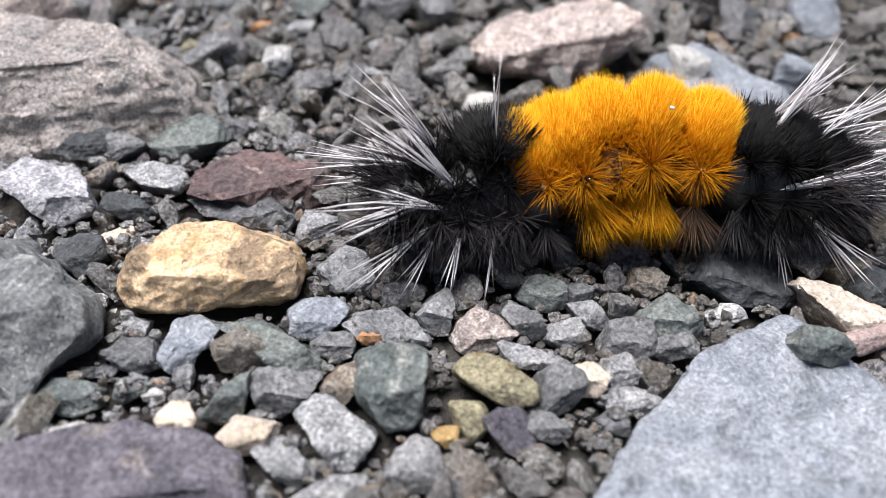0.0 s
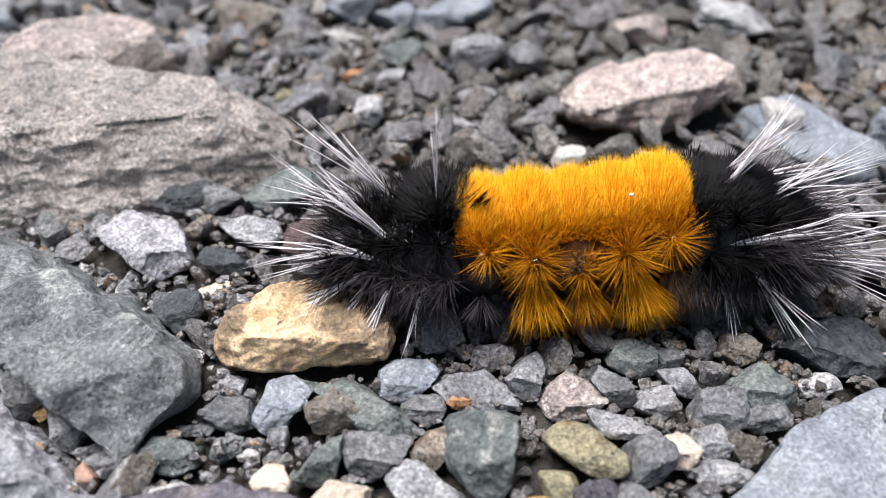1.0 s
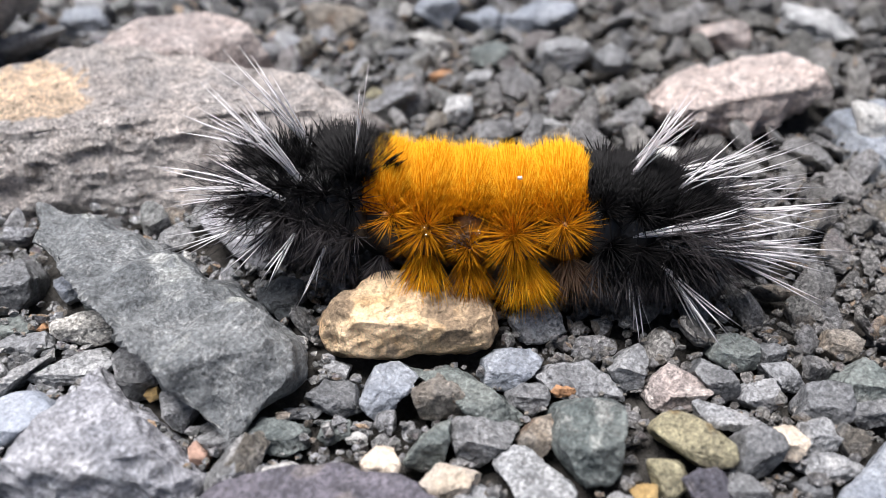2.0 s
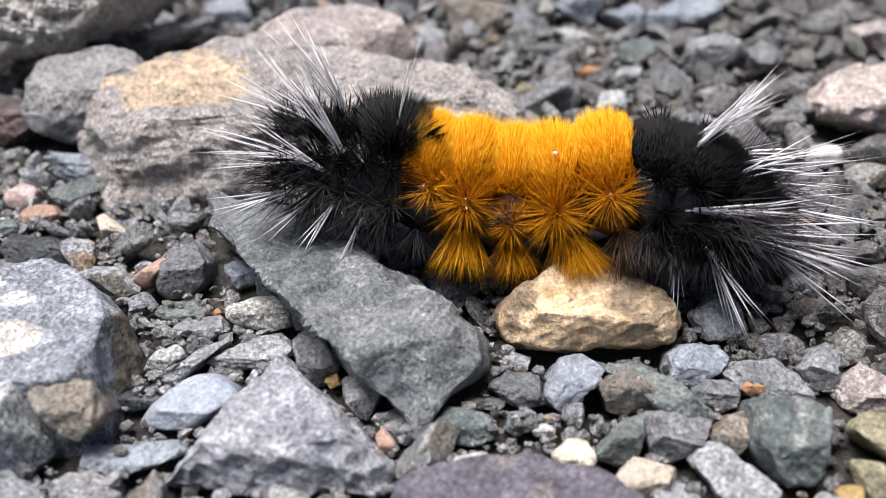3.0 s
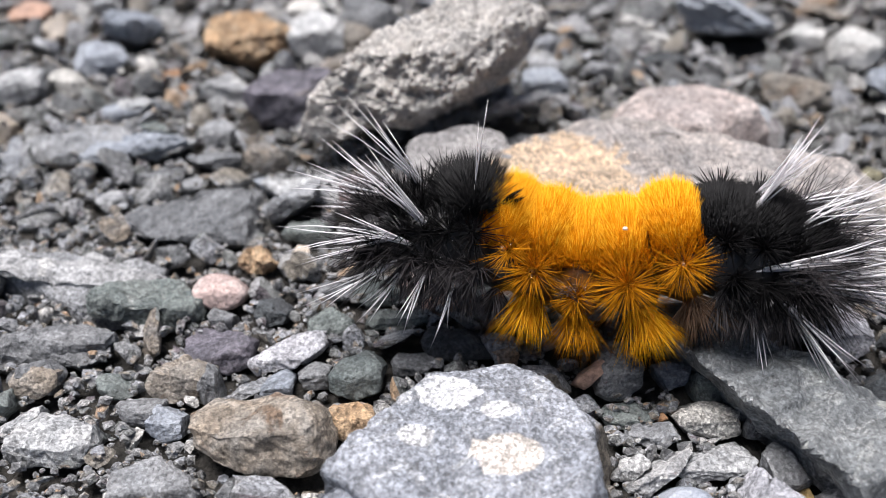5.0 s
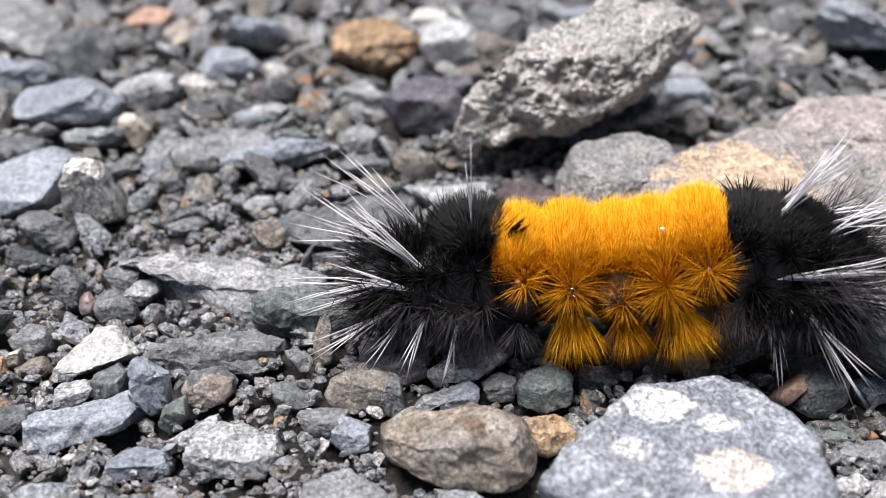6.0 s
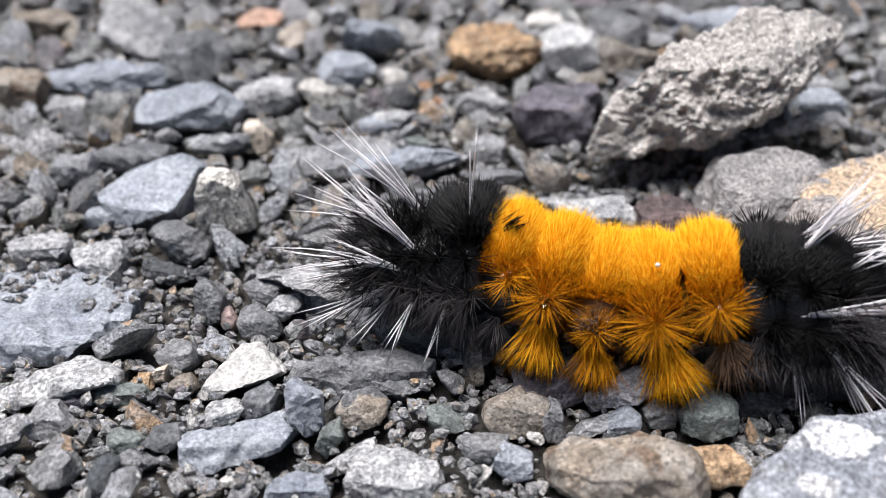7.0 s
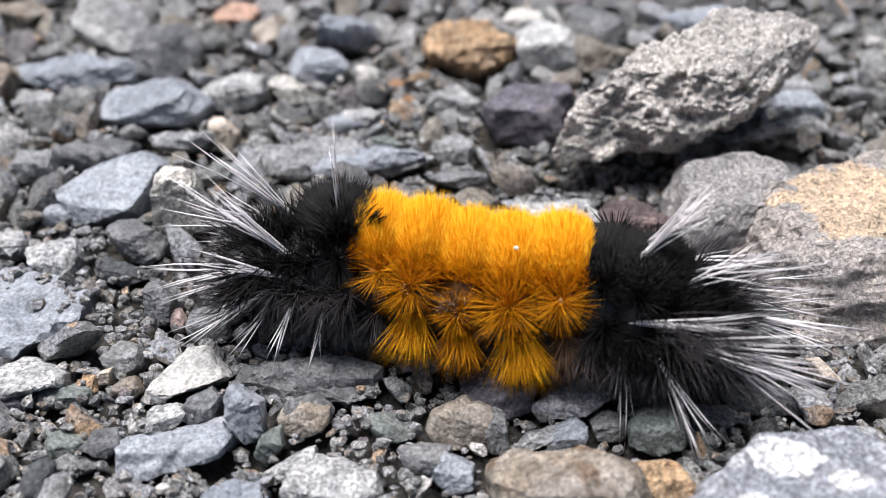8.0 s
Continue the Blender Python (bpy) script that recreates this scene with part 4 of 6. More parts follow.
rock(-0.0459, -0.0096, 0.0004, 'grey', 0.5, [(-1.3,-0.7), (1.2,-0.7), (1.3,-0.1), (0.6,0.7), (-0.5,0.4)])
rock(-0.0581, -0.0052, 0.0001, 'pale', 0.6, [(-1.3,-1.0), (0.0,-0.7), (1.3,0.5), (1.3,1.0), (0.5,0.7), (-0.8,-0.2)])
rock(0.0296, -0.0109, 0.0006, 'dark', 0.5, [(-1.3,0.2), (-0.8,-0.8), (1.1,-1.2), (1.3,0.8), (0.1,1.2)])
rock(-0.0096, 0.0058, 0.0006, 'grey', 0.5, [(-1.3,-0.7), (-0.9,-1.1), (1.3,-0.0), (-0.2,1.1), (-1.0,0.8)])
rock(-0.0513, 0.0214, 0.0006, 'paleg', 0.5, [(-1.3,-0.5), (-0.5,-1.1), (1.0,-0.8), (1.3,0.2), (0.1,1.1), (-1.0,0.8)])
rock(-0.0421, 0.0020, 0.0005, 'green', 0.5, [(-1.3,0.3), (-1.3,-0.5), (0.0,-1.0), (1.2,-0.8), (1.3,0.2), (-0.0,1.0)])
rock(0.0120, -0.0092, 0.0005, 'green', 0.5, [(-1.3,-0.1), (0.1,-1.0), (1.2,-0.8), (1.3,0.5), (0.4,1.0), (-0.6,1.0)])
rock(-0.0667, 0.0042, 0.0014, 'grey', 0.3, [(-0.8,-1.0), (-0.2,-1.3), (0.7,-1.0), (0.8,0.3), (-0.3,1.3), (-0.8,1.1)])
rock(-0.0577, -0.0024, 0.0006, 'grey', 0.5, [(-1.3,-0.3), (-0.6,-1.0), (0.9,-0.9), (1.3,0.2), (0.3,1.0), (-0.9,0.6)])
rock(-0.0493, -0.0029, 0.0009, 'brn', 0.4, [(-1.3,0.1), (-0.4,-1.2), (1.0,-0.7), (1.3,0.7), (0.1,1.2), (-1.0,0.8)])
rock(0.0009, -0.0027, 0.0006, 'paleg', 0.5, [(-1.3,-0.9), (-0.1,-1.1), (1.2,-0.4), (1.3,0.5), (-0.5,1.1), (-1.0,0.2)])
rock(-0.0019, -0.0177, -0.0000, 'paleg', 0.6, [(-1.3,0.6), (-0.6,-0.2), (0.8,-1.2), (1.3,-0.2), (0.4,1.0), (-0.7,1.2)])
rock(-0.0372, -0.0011, 0.0003, 'grey', 0.5, [(-1.3,0.2), (-1.1,-0.7), (0.3,-0.4), (1.3,0.2), (0.6,0.7), (-1.0,0.7)])
rock(-0.0271, -0.0108, 0.0002, 'dark', 0.5, [(-1.3,-0.1), (-0.4,-0.7), (1.3,-0.0), (1.0,0.7), (-0.7,0.4)])
rock(-0.0358, 0.0039, 0.0003, 'salmon', 0.5, [(-1.3,-0.3), (0.1,-0.7), (1.3,0.0), (0.8,0.7), (-0.6,0.7)])
rock(0.0114, -0.0157, 0.0007, 'grey', 0.5, [(-1.2,-1.3), (0.1,-1.1), (1.0,-0.4), (1.2,0.6), (0.3,1.3), (-0.8,0.8), (-1.2,-0.2)])
rock(0.0178, -0.0138, 0.0006, 'grey', 0.4, [(-1.3,-0.1), (-0.7,-0.7), (0.8,-0.5), (1.3,0.1), (0.6,0.7), (-0.9,0.6)])
rock(-0.0638, 0.0036, 0.0006, 'grey', 0.5, [(-1.2,-0.2), (-0.9,-0.8), (0.0,-1.1), (1.2,-0.6), (0.9,0.2), (-0.4,1.1), (-1.1,0.6)])
rock(0.0289, -0.0092, 0.0006, 'brn', 0.5, [(-1.2,0.1), (-0.5,-1.1), (0.8,-0.8), (1.2,0.4), (-0.0,1.1)])
rock(0.0122, 0.0083, 0.0005, 'white', 0.5, [(-1.2,-0.2), (-1.0,-0.8), (0.3,-0.7), (1.2,0.0), (0.7,0.8), (-0.7,0.7)])
rock(-0.0042, -0.0147, 0.0010, 'green', 0.4, [(-1.2,-0.7), (-0.0,-1.2), (0.8,-0.8), (1.2,0.3), (1.2,1.2), (-0.1,0.5)])
rock(0.0063, -0.0101, 0.0007, 'paleg', 0.5, [(-1.0,-0.0), (-0.4,-1.2), (0.6,-1.0), (1.0,0.4), (0.8,1.2), (-0.2,0.7)])
rock(-0.0469, 0.0075, 0.0006, 'tan', 0.5, [(-1.2,-0.2), (-0.7,-0.9), (0.4,-0.9), (1.2,-0.2), (-0.0,0.9), (-0.9,0.7)])
rock(-0.0669, 0.0210, 0.0013, 'cream', 0.3, [(-0.9,0.3), (-0.0,-1.2), (0.7,-1.0), (0.9,0.1), (0.0,1.1), (-0.7,1.2)])
rock(-0.0752, 0.0127, 0.0004, 'blue', 0.5, [(-1.2,-0.6), (-0.1,-0.9), (1.2,-0.1), (0.8,0.9), (-0.9,0.5)])
rock(-0.0087, 0.0407, 0.0004, 'tan', 0.5, [(-1.2,-0.5), (0.7,-0.7), (1.2,0.5), (-0.2,0.7)])
rock(-0.0001, 0.0145, 0.0004, 'pale', 0.5, [(-0.7,-0.2), (-0.1,-1.2), (0.7,-0.3), (0.7,1.2), (-0.3,1.1)])
rock(0.0013, 0.0188, 0.0004, 'paleg', 0.5, [(-1.2,-0.4), (-0.6,-0.7), (0.6,-0.3), (1.2,0.5), (0.0,0.7)])
rock(-0.0187, -0.0052, 0.0007, 'grey', 0.5, [(-1.2,-0.4), (-1.1,-1.0), (0.4,-1.1), (1.2,0.1), (0.8,1.1), (-0.4,0.8)])
rock(-0.0576, -0.0029, 0.0008, 'brn', 0.4, [(-1.2,-0.1), (-1.0,-0.8), (0.1,-0.9), (1.2,-0.2), (1.2,0.7), (0.0,0.9), (-1.1,0.6)])
rock(0.0106, -0.0110, 0.0005, 'grey', 0.5, [(-1.1,0.5), (-0.5,-0.5), (0.3,-1.2), (1.1,-0.7), (0.8,0.4), (-0.5,1.2)])
rock(-0.0161, -0.0110, 0.0003, 'paleg', 0.5, [(-1.0,0.8), (-0.9,-0.1), (0.3,-1.2), (1.0,0.2), (1.0,0.9), (-0.2,1.2)])
rock(-0.0085, -0.0109, 0.0004, 'grey', 0.5, [(-1.2,0.4), (-1.0,-0.4), (0.3,-0.9), (1.2,-0.3), (1.0,0.7), (-0.5,0.9)])
rock(-0.0642, 0.0062, 0.0005, 'grey', 0.5, [(-1.1,0.3), (-0.1,-1.0), (1.1,-0.6), (1.1,0.7), (-0.2,1.0)])
rock(-0.0464, -0.0032, 0.0005, 'paleg', 0.5, [(-1.1,-0.7), (-0.5,-0.8), (1.0,0.1), (1.1,0.8), (-0.1,0.4)])
rock(-0.0679, 0.0009, 0.0004, 'grey', 0.5, [(-1.1,0.1), (0.1,-1.0), (1.1,-0.4), (0.9,0.8), (-0.3,1.0)])
rock(0.0212, -0.0117, 0.0003, 'pale', 0.5, [(-1.1,0.1), (-0.9,-0.5), (0.0,-0.6), (1.1,-0.2), (0.9,0.6), (-0.6,0.6)])
rock(-0.0573, 0.0135, 0.0003, 'paleg', 0.5, [(-1.1,0.1), (0.0,-0.9), (1.1,-0.2), (0.7,0.8), (-0.4,0.9)])
rock(-0.0481, -0.0035, 0.0013, 'grey', 0.3, [(-0.6,0.1), (-0.4,-1.0), (0.6,-1.1), (0.3,0.7), (-0.2,1.1)])
rock(-0.0515, 0.0212, 0.0006, 'paleg', 0.5, [(-1.1,0.6), (-0.9,-0.9), (-0.3,-1.0), (0.9,-0.9), (1.1,0.4), (-0.1,1.0)])
rock(-0.0230, -0.0019, 0.0004, 'blue', 0.5, [(-1.1,0.6), (-0.9,0.0), (-0.3,-0.8), (0.6,-0.5), (1.1,0.7), (-0.3,0.8)])
rock(-0.0729, -0.0043, 0.0008, 'paleg', 0.4, [(-1.1,-0.6), (0.3,-1.1), (1.1,-0.2), (0.2,1.0), (-0.7,1.1)])
rock(-0.0099, -0.0115, 0.0002, 'grey', 0.5, [(-1.1,0.2), (-0.6,-0.3), (0.5,-0.3), (1.1,0.1), (0.0,0.3)])
rock(0.0125, -0.0120, 0.0003, 'paleg', 0.5, [(-1.1,-0.1), (0.3,-0.9), (1.1,-0.3), (0.9,0.9), (-0.5,0.6)])
rock(-0.0212, -0.0030, 0.0009, 'green', 0.4, [(-0.9,-0.8), (-0.2,-1.1), (0.9,-0.9), (0.9,0.9), (0.2,1.1), (-0.8,0.6)])
rock(-0.0454, 0.0031, 0.0004, 'dark', 0.5, [(-1.1,-0.3), (-0.4,-0.9), (0.6,-0.6), (1.1,0.3), (0.4,0.9), (-0.9,0.7)])
rock(0.0010, -0.0117, 0.0006, 'grey', 0.4, [(-1.1,0.2), (-0.8,-0.3), (0.2,-0.8), (1.1,-0.2), (1.0,0.6), (-0.2,0.8)])
rock(0.0140, -0.0110, 0.0004, 'paleg', 0.5, [(-1.1,0.8), (-0.3,-0.4), (0.6,-0.8), (1.1,-0.3), (0.4,0.8)])
rock(-0.0005, 0.0145, 0.0006, 'pale', 0.5, [(-0.9,-0.3), (-0.8,-0.9), (0.2,-1.1), (0.9,-0.3), (0.8,1.1), (-0.5,0.9)])
rock(0.0104, -0.0175, 0.0004, 'grey', 0.5, [(-1.1,0.0), (-0.7,-0.4), (0.2,-0.9), (1.1,-0.5), (0.3,0.5), (-0.6,0.9)])
rock(-0.0495, -0.0026, 0.0006, 'brn', 0.5, [(-1.1,-0.1), (-0.7,-1.0), (0.4,-1.1), (1.1,-0.0), (0.6,1.1), (-0.8,0.7)])
rock(0.0011, -0.0140, 0.0005, 'brn', 0.5, [(-1.0,-0.1), (-0.8,-0.5), (-0.0,-1.0), (0.7,-0.3), (1.0,1.0), (0.1,0.8)])
rock(-0.0502, -0.0055, 0.0005, 'blue', 0.5, [(-1.0,-0.3), (0.1,-1.0), (1.0,-0.6), (1.0,0.4), (-0.4,1.0)])
rock(-0.0591, -0.0046, 0.0007, 'green', 0.4, [(-0.7,-0.5), (-0.1,-1.0), (0.7,0.1), (0.5,1.0), (-0.2,0.6)])
rock(-0.0373, 0.0057, 0.0004, 'rose', 0.5, [(-1.0,-0.2), (-0.2,-0.9), (1.0,-0.4), (1.0,0.5), (-0.0,0.9), (-0.7,0.5)])
rock(0.0178, -0.0093, 0.0007, 'brn', 0.4, [(-1.0,-0.1), (-0.2,-0.9), (0.5,-0.5), (1.0,0.3), (0.4,0.9), (-0.6,0.8)])
rock(-0.0262, -0.0082, 0.0004, 'pale', 0.5, [(-1.0,-0.6), (-0.1,-0.7), (1.0,0.1), (0.6,0.7), (-0.4,0.4)])
rock(-0.0629, -0.0021, 0.0004, 'grey', 0.5, [(-0.9,-0.5), (-0.4,-1.0), (0.7,-0.5), (0.9,0.5), (0.3,1.0), (-0.7,0.5)])
rock(-0.0031, 0.0073, 0.0005, 'grey', 0.5, [(-0.8,1.0), (-0.7,-0.6), (-0.1,-1.0), (0.8,-0.3), (0.2,0.4)])
rock(-0.0013, 0.0195, 0.0003, 'orange', 0.5, [(-1.0,-0.1), (-0.6,-0.5), (0.6,-0.3), (1.0,0.3), (0.0,0.5)])
rock(0.0012, 0.0190, 0.0003, 'paleg', 0.5, [(-1.0,-0.3), (-0.0,-0.7), (1.0,-0.1), (1.0,0.7), (-0.2,0.7)])
rock(-0.0012, 0.0196, 0.0002, 'orange', 0.5, [(-1.0,-0.2), (-0.4,-0.5), (0.6,-0.2), (1.0,0.3), (0.2,0.5)])
rock(-0.0645, -0.0029, 0.0003, 'pale', 0.5, [(-1.0,-0.4), (-0.5,-0.8), (0.6,-0.3), (1.0,0.3), (0.4,0.8), (-0.9,0.5)])
rock(-0.0672, -0.0047, 0.0003, 'grey', 0.5, [(-1.0,-0.3), (0.2,-0.8), (1.0,-0.0), (0.6,0.8), (-0.5,0.6)])
rock(-0.0726, -0.0025, 0.0003, 'plum', 0.5, [(-1.0,0.4), (0.4,-0.8), (1.0,-0.1), (0.0,0.8)])
rock(-0.0427, -0.0020, 0.0005, 'grey', 0.5, [(-0.9,0.2), (-0.5,-0.8), (0.8,-0.8), (0.9,0.5), (-0.0,0.8)])
rock(-0.0634, -0.0068, 0.0001, 'white', 0.6, [(-0.9,-0.3), (-0.1,-0.4), (0.9,-0.1), (0.8,0.4), (-0.2,0.3)])
rock(-0.0446, -0.0029, 0.0005, 'blue', 0.5, [(-0.9,-0.6), (-0.3,-0.9), (0.6,-0.8), (0.9,0.5), (0.4,0.9), (-0.8,0.3)])
rock(0.0146, -0.0151, 0.0007, 'paleg', 0.4, [(-0.9,-0.2), (-0.5,-0.9), (0.6,-0.6), (0.9,0.3), (0.4,0.9), (-0.7,0.7)])
rock(-0.0097, -0.0019, 0.0003, 'cream', 0.5, [(-0.9,-0.2), (0.1,-0.6), (0.9,-0.0), (0.8,0.6), (-0.7,0.3)])
rock(-0.0690, -0.0049, 0.0003, 'green', 0.5, [(-0.9,-0.2), (-0.4,-0.7), (0.8,-0.4), (0.9,0.2), (-0.2,0.7), (-0.8,0.5)])
rock(-0.0060, 0.0169, 0.0004, 'olive', 0.5, [(-0.8,-0.0), (-0.4,-0.7), (0.5,-0.5), (0.8,0.3), (-0.1,0.7)])
rock(-0.0485, 0.0025, 0.0004, 'grey', 0.5, [(-0.8,0.2), (-0.3,-0.7), (0.7,-0.7), (0.8,0.2), (-0.5,0.7)])
rock(-0.0420, 0.0104, 0.0002, 'paleg', 0.5, [(-0.8,-0.2), (0.6,-0.5), (0.8,0.4), (-0.1,0.5)])
rock(0.0141, -0.0092, 0.0004, 'grey', 0.5, [(-0.8,-0.5), (0.4,-0.6), (0.8,0.2), (0.2,0.6), (-0.7,0.5)])
rock(-0.0671, -0.0011, 0.0003, 'brn', 0.5, [(-0.8,-0.4), (0.1,-0.7), (0.8,-0.0), (0.3,0.7), (-0.4,0.5)])
rock(-0.0563, 0.0294, 0.0003, 'orange', 0.5, [(-0.8,-0.2), (-0.1,-0.7), (0.8,-0.2), (0.5,0.7), (-0.6,0.4)])
rock(-0.0085, -0.0129, 0.0002, 'green', 0.5, [(-0.8,-0.2), (-0.3,-0.6), (0.8,-0.1), (0.7,0.6), (-0.5,0.6)])
rock(0.0051, 0.0044, 0.0004, 'white', 0.5, [(-0.8,0.1), (-0.6,-0.5), (0.0,-0.7), (0.8,0.0), (-0.2,0.7)])
rock(0.0134, -0.0178, 0.0003, 'grey', 0.5, [(-0.7,0.2), (-0.3,-0.4), (0.7,-0.6), (0.7,0.2), (-0.0,0.6)])
rock(0.0123, -0.0186, 0.0002, 'grey', 0.5, [(-0.7,-0.0), (-0.3,-0.4), (0.4,-0.4), (0.7,0.4), (-0.2,0.4)])
rock(-0.0084, -0.0089, 0.0003, 'paleg', 0.5, [(-0.7,0.2), (-0.6,-0.5), (0.4,-0.6), (0.7,0.2), (-0.4,0.6)])
rock(-0.0149, -0.0139, 0.0003, 'salmon', 0.5, [(-0.5,0.3), (-0.3,-0.3), (0.4,-0.7), (0.5,-0.0), (-0.1,0.7)])
rock(-0.0656, 0.0039, 0.0005, 'rose', 0.4, [(-0.4,-0.4), (0.2,-0.7), (0.4,-0.1), (-0.1,0.7), (-0.4,0.5)])
rock(-0.0074, -0.0133, 0.0002, 'white', 0.5, [(-0.6,0.1), (-0.5,-0.3), (0.4,-0.3), (0.6,0.2), (-0.1,0.3)])
rock(-0.0121, -0.0148, 0.0002, 'white', 0.5, [(-0.6,0.0), (-0.3,-0.4), (0.6,-0.4), (0.6,0.1), (-0.2,0.4)])
rock(-0.0693, -0.0009, 0.0002, 'tan', 0.5, [(-0.6,-0.0), (0.0,-0.6), (0.6,-0.3), (0.4,0.5), (-0.3,0.6)])
rock(-0.0619, 0.0007, 0.0002, 'paleg', 0.5, [(-0.6,-0.2), (-0.3,-0.4), (0.5,-0.0), (0.6,0.3), (-0.0,0.4)])
rock(-0.0718, -0.0054, 0.0002, 'cream', 0.5, [(-0.6,-0.0), (-0.2,-0.4), (0.4,-0.4), (0.6,0.0), (-0.0,0.4)])
rock(-0.0711, -0.0064, 0.0001, 'cream', 0.5, [(-0.5,-0.1), (0.3,-0.3), (0.5,0.1), (-0.2,0.3)])
rock(-0.0685, -0.0004, 0.0005, 'cream', 0.4, [(-0.5,-0.5), (0.3,-0.5), (0.5,0.5), (-0.1,0.2)])
rock(-0.0487, -0.0035, 0.0005, 'white', 0.3, [(-0.2,-0.4), (0.2,-0.5), (0.2,0.5), (-0.2,0.5)])
rock(-0.0170, -0.0083, 0.0002, 'orange', 0.5, [(-0.4,-0.1), (-0.3,-0.3), (0.2,-0.3), (0.4,0.0), (-0.0,0.3)])
rock(-0.0176, -0.0098, 0.0002, 'ochre', 0.5, [(-0.4,-0.0), (-0.1,-0.4), (0.4,-0.2), (0.2,0.4), (-0.2,0.4)])
rock(0.0184, 0.0136, 0.0014, 'pinkg', 0.6, [(-6.1,-0.2), (-5.6,-1.1), (-1.2,-2.7), (0.7,-2.8), (3.8,-1.2), (6.1,0.2), (4.3,2.1), (0.8,2.8), (-2.4,2.5), (-4.4,1.5)])
rock(-0.0517, 0.0128, -0.0003, 'grey', 0.85, [(-5.1,-0.4), (-3.6,-1.1), (0.2,-1.9), (4.7,-1.9), (5.1,0.0), (3.9,1.9), (0.9,1.9), (-2.5,0.9)])
rock(-0.0580, 0.0200, 0.0002, 'blue', 0.8, [(-4.6,1.1), (-4.5,-1.3), (-0.9,-1.3), (1.1,-0.9), (4.6,0.2), (4.4,0.5), (-1.3,1.3)])
rock(-0.0725, 0.0248, 0.0009, 'blue', 0.75, [(-3.9,-1.1), (-3.1,-1.4), (-0.7,-1.7), (2.1,-1.6), (3.2,-1.2), (3.9,0.2), (1.5,1.7), (-0.5,1.7), (-2.8,0.4)])
rock(-0.0017, -0.0115, 0.0006, 'green', 0.6, [(-2.8,1.4), (-0.3,-0.5), (2.1,-1.4), (2.8,-1.3), (1.9,-0.4), (0.4,0.8), (-0.4,1.2)])
rock(-0.0550, 0.0195, 0.0003, 'pale', 0.7, [(-2.4,-0.5), (-0.5,-0.8), (1.7,0.2), (2.4,0.8), (0.2,0.7), (-2.1,0.1)])
rock(-0.0452, 0.0151, 0.0005, 'pale', 0.7, [(-2.4,0.3), (-0.6,-0.9), (1.2,-0.7), (2.4,0.5), (2.2,0.9), (-1.7,0.6)])
rock(-0.0697, 0.0204, 0.0010, 'pale', 0.6, [(-2.4,0.1), (-1.0,-0.6), (1.3,-0.6), (2.4,0.3), (2.2,0.6), (-1.1,0.5)])
rock(-0.0642, 0.0004, 0.0000, 'white', 0.8, [(-2.3,-1.3), (-1.1,-1.4), (1.0,-0.5), (2.3,0.1), (2.0,0.4), (0.6,1.4), (-0.3,1.3)])
rock(-0.0302, 0.0226, 0.0026, 'pale', 0.5, [(-2.3,-0.7), (-1.5,-0.9), (0.7,-0.0), (2.3,0.7), (2.2,0.9), (-0.8,0.3)])
rock(0.0272, -0.0122, 0.0008, 'cream', 0.7, [(-2.2,1.2), (-0.4,-1.7), (2.2,-0.6), (-0.6,1.4), (-1.7,1.7)])
rock(0.0037, -0.0103, 0.0002, 'paleg', 0.7, [(-2.1,0.4), (-1.2,-0.7), (0.5,-1.1), (2.1,-1.0), (2.0,-0.4), (0.7,1.1), (-1.1,0.8)])
rock(-0.0442, -0.0001, 0.0004, 'wg', 0.7, [(-2.1,-0.6), (-1.7,-1.2), (0.8,-0.6), (2.1,0.4), (1.9,1.2), (0.1,0.9), (-1.4,0.1)])
rock(-0.0078, 0.0028, 0.0004, 'pale', 0.85, [(-1.9,0.6), (-0.8,-0.5), (1.0,-1.0), (1.9,-0.4), (1.4,0.5), (-0.0,1.0)])
rock(0.0083, -0.0151, 0.0011, 'olive', 0.5, [(-1.9,0.5), (-0.9,-0.5), (0.5,-1.4), (1.8,-1.2), (1.9,-0.4), (0.5,1.0), (-0.6,1.4), (-1.5,1.1)])
rock(0.0107, -0.0133, 0.0004, 'paleg', 0.6, [(-1.8,1.0), (-1.5,-0.1), (-0.2,-0.6), (1.4,-1.0), (1.8,-0.4), (-0.1,0.5)])
rock(-0.0452, 0.0123, 0.0017, 'paleg', 0.5, [(-1.8,-0.6), (-1.6,-1.5), (-0.9,-1.5), (1.3,0.0), (1.8,1.3), (1.5,1.5)])
rock(-0.0293, -0.0133, 0.0025, 'brn', 0.5, [(-1.8,0.7), (-0.7,-0.5), (0.6,-1.4), (1.8,-0.3), (1.1,1.2), (-1.0,1.4)])
rock(-0.0403, -0.0057, 0.0011, 'tan', 0.5, [(-1.6,-0.7), (-0.7,-0.9), (1.3,-1.0), (1.6,-0.3), (1.0,0.4), (0.1,1.0), (-1.3,0.7)])
rock(0.0242, -0.0160, 0.0021, 'green', 0.4, [(-1.4,0.3), (-1.1,-0.5), (0.6,-1.1), (1.4,-0.2), (0.4,1.0), (-0.6,1.1)])
rock(0.0269, -0.0150, 0.0013, 'rose', 0.5, [(-1.4,0.2), (-0.5,-0.8), (1.3,-0.4), (1.4,0.8), (-0.1,0.6)])
rock(-0.0429, 0.0140, 0.0006, 'paleg', 0.5, [(-1.2,0.2), (-1.0,-0.4), (0.3,-0.8), (1.2,-0.4), (1.0,0.4), (-0.9,0.8)])
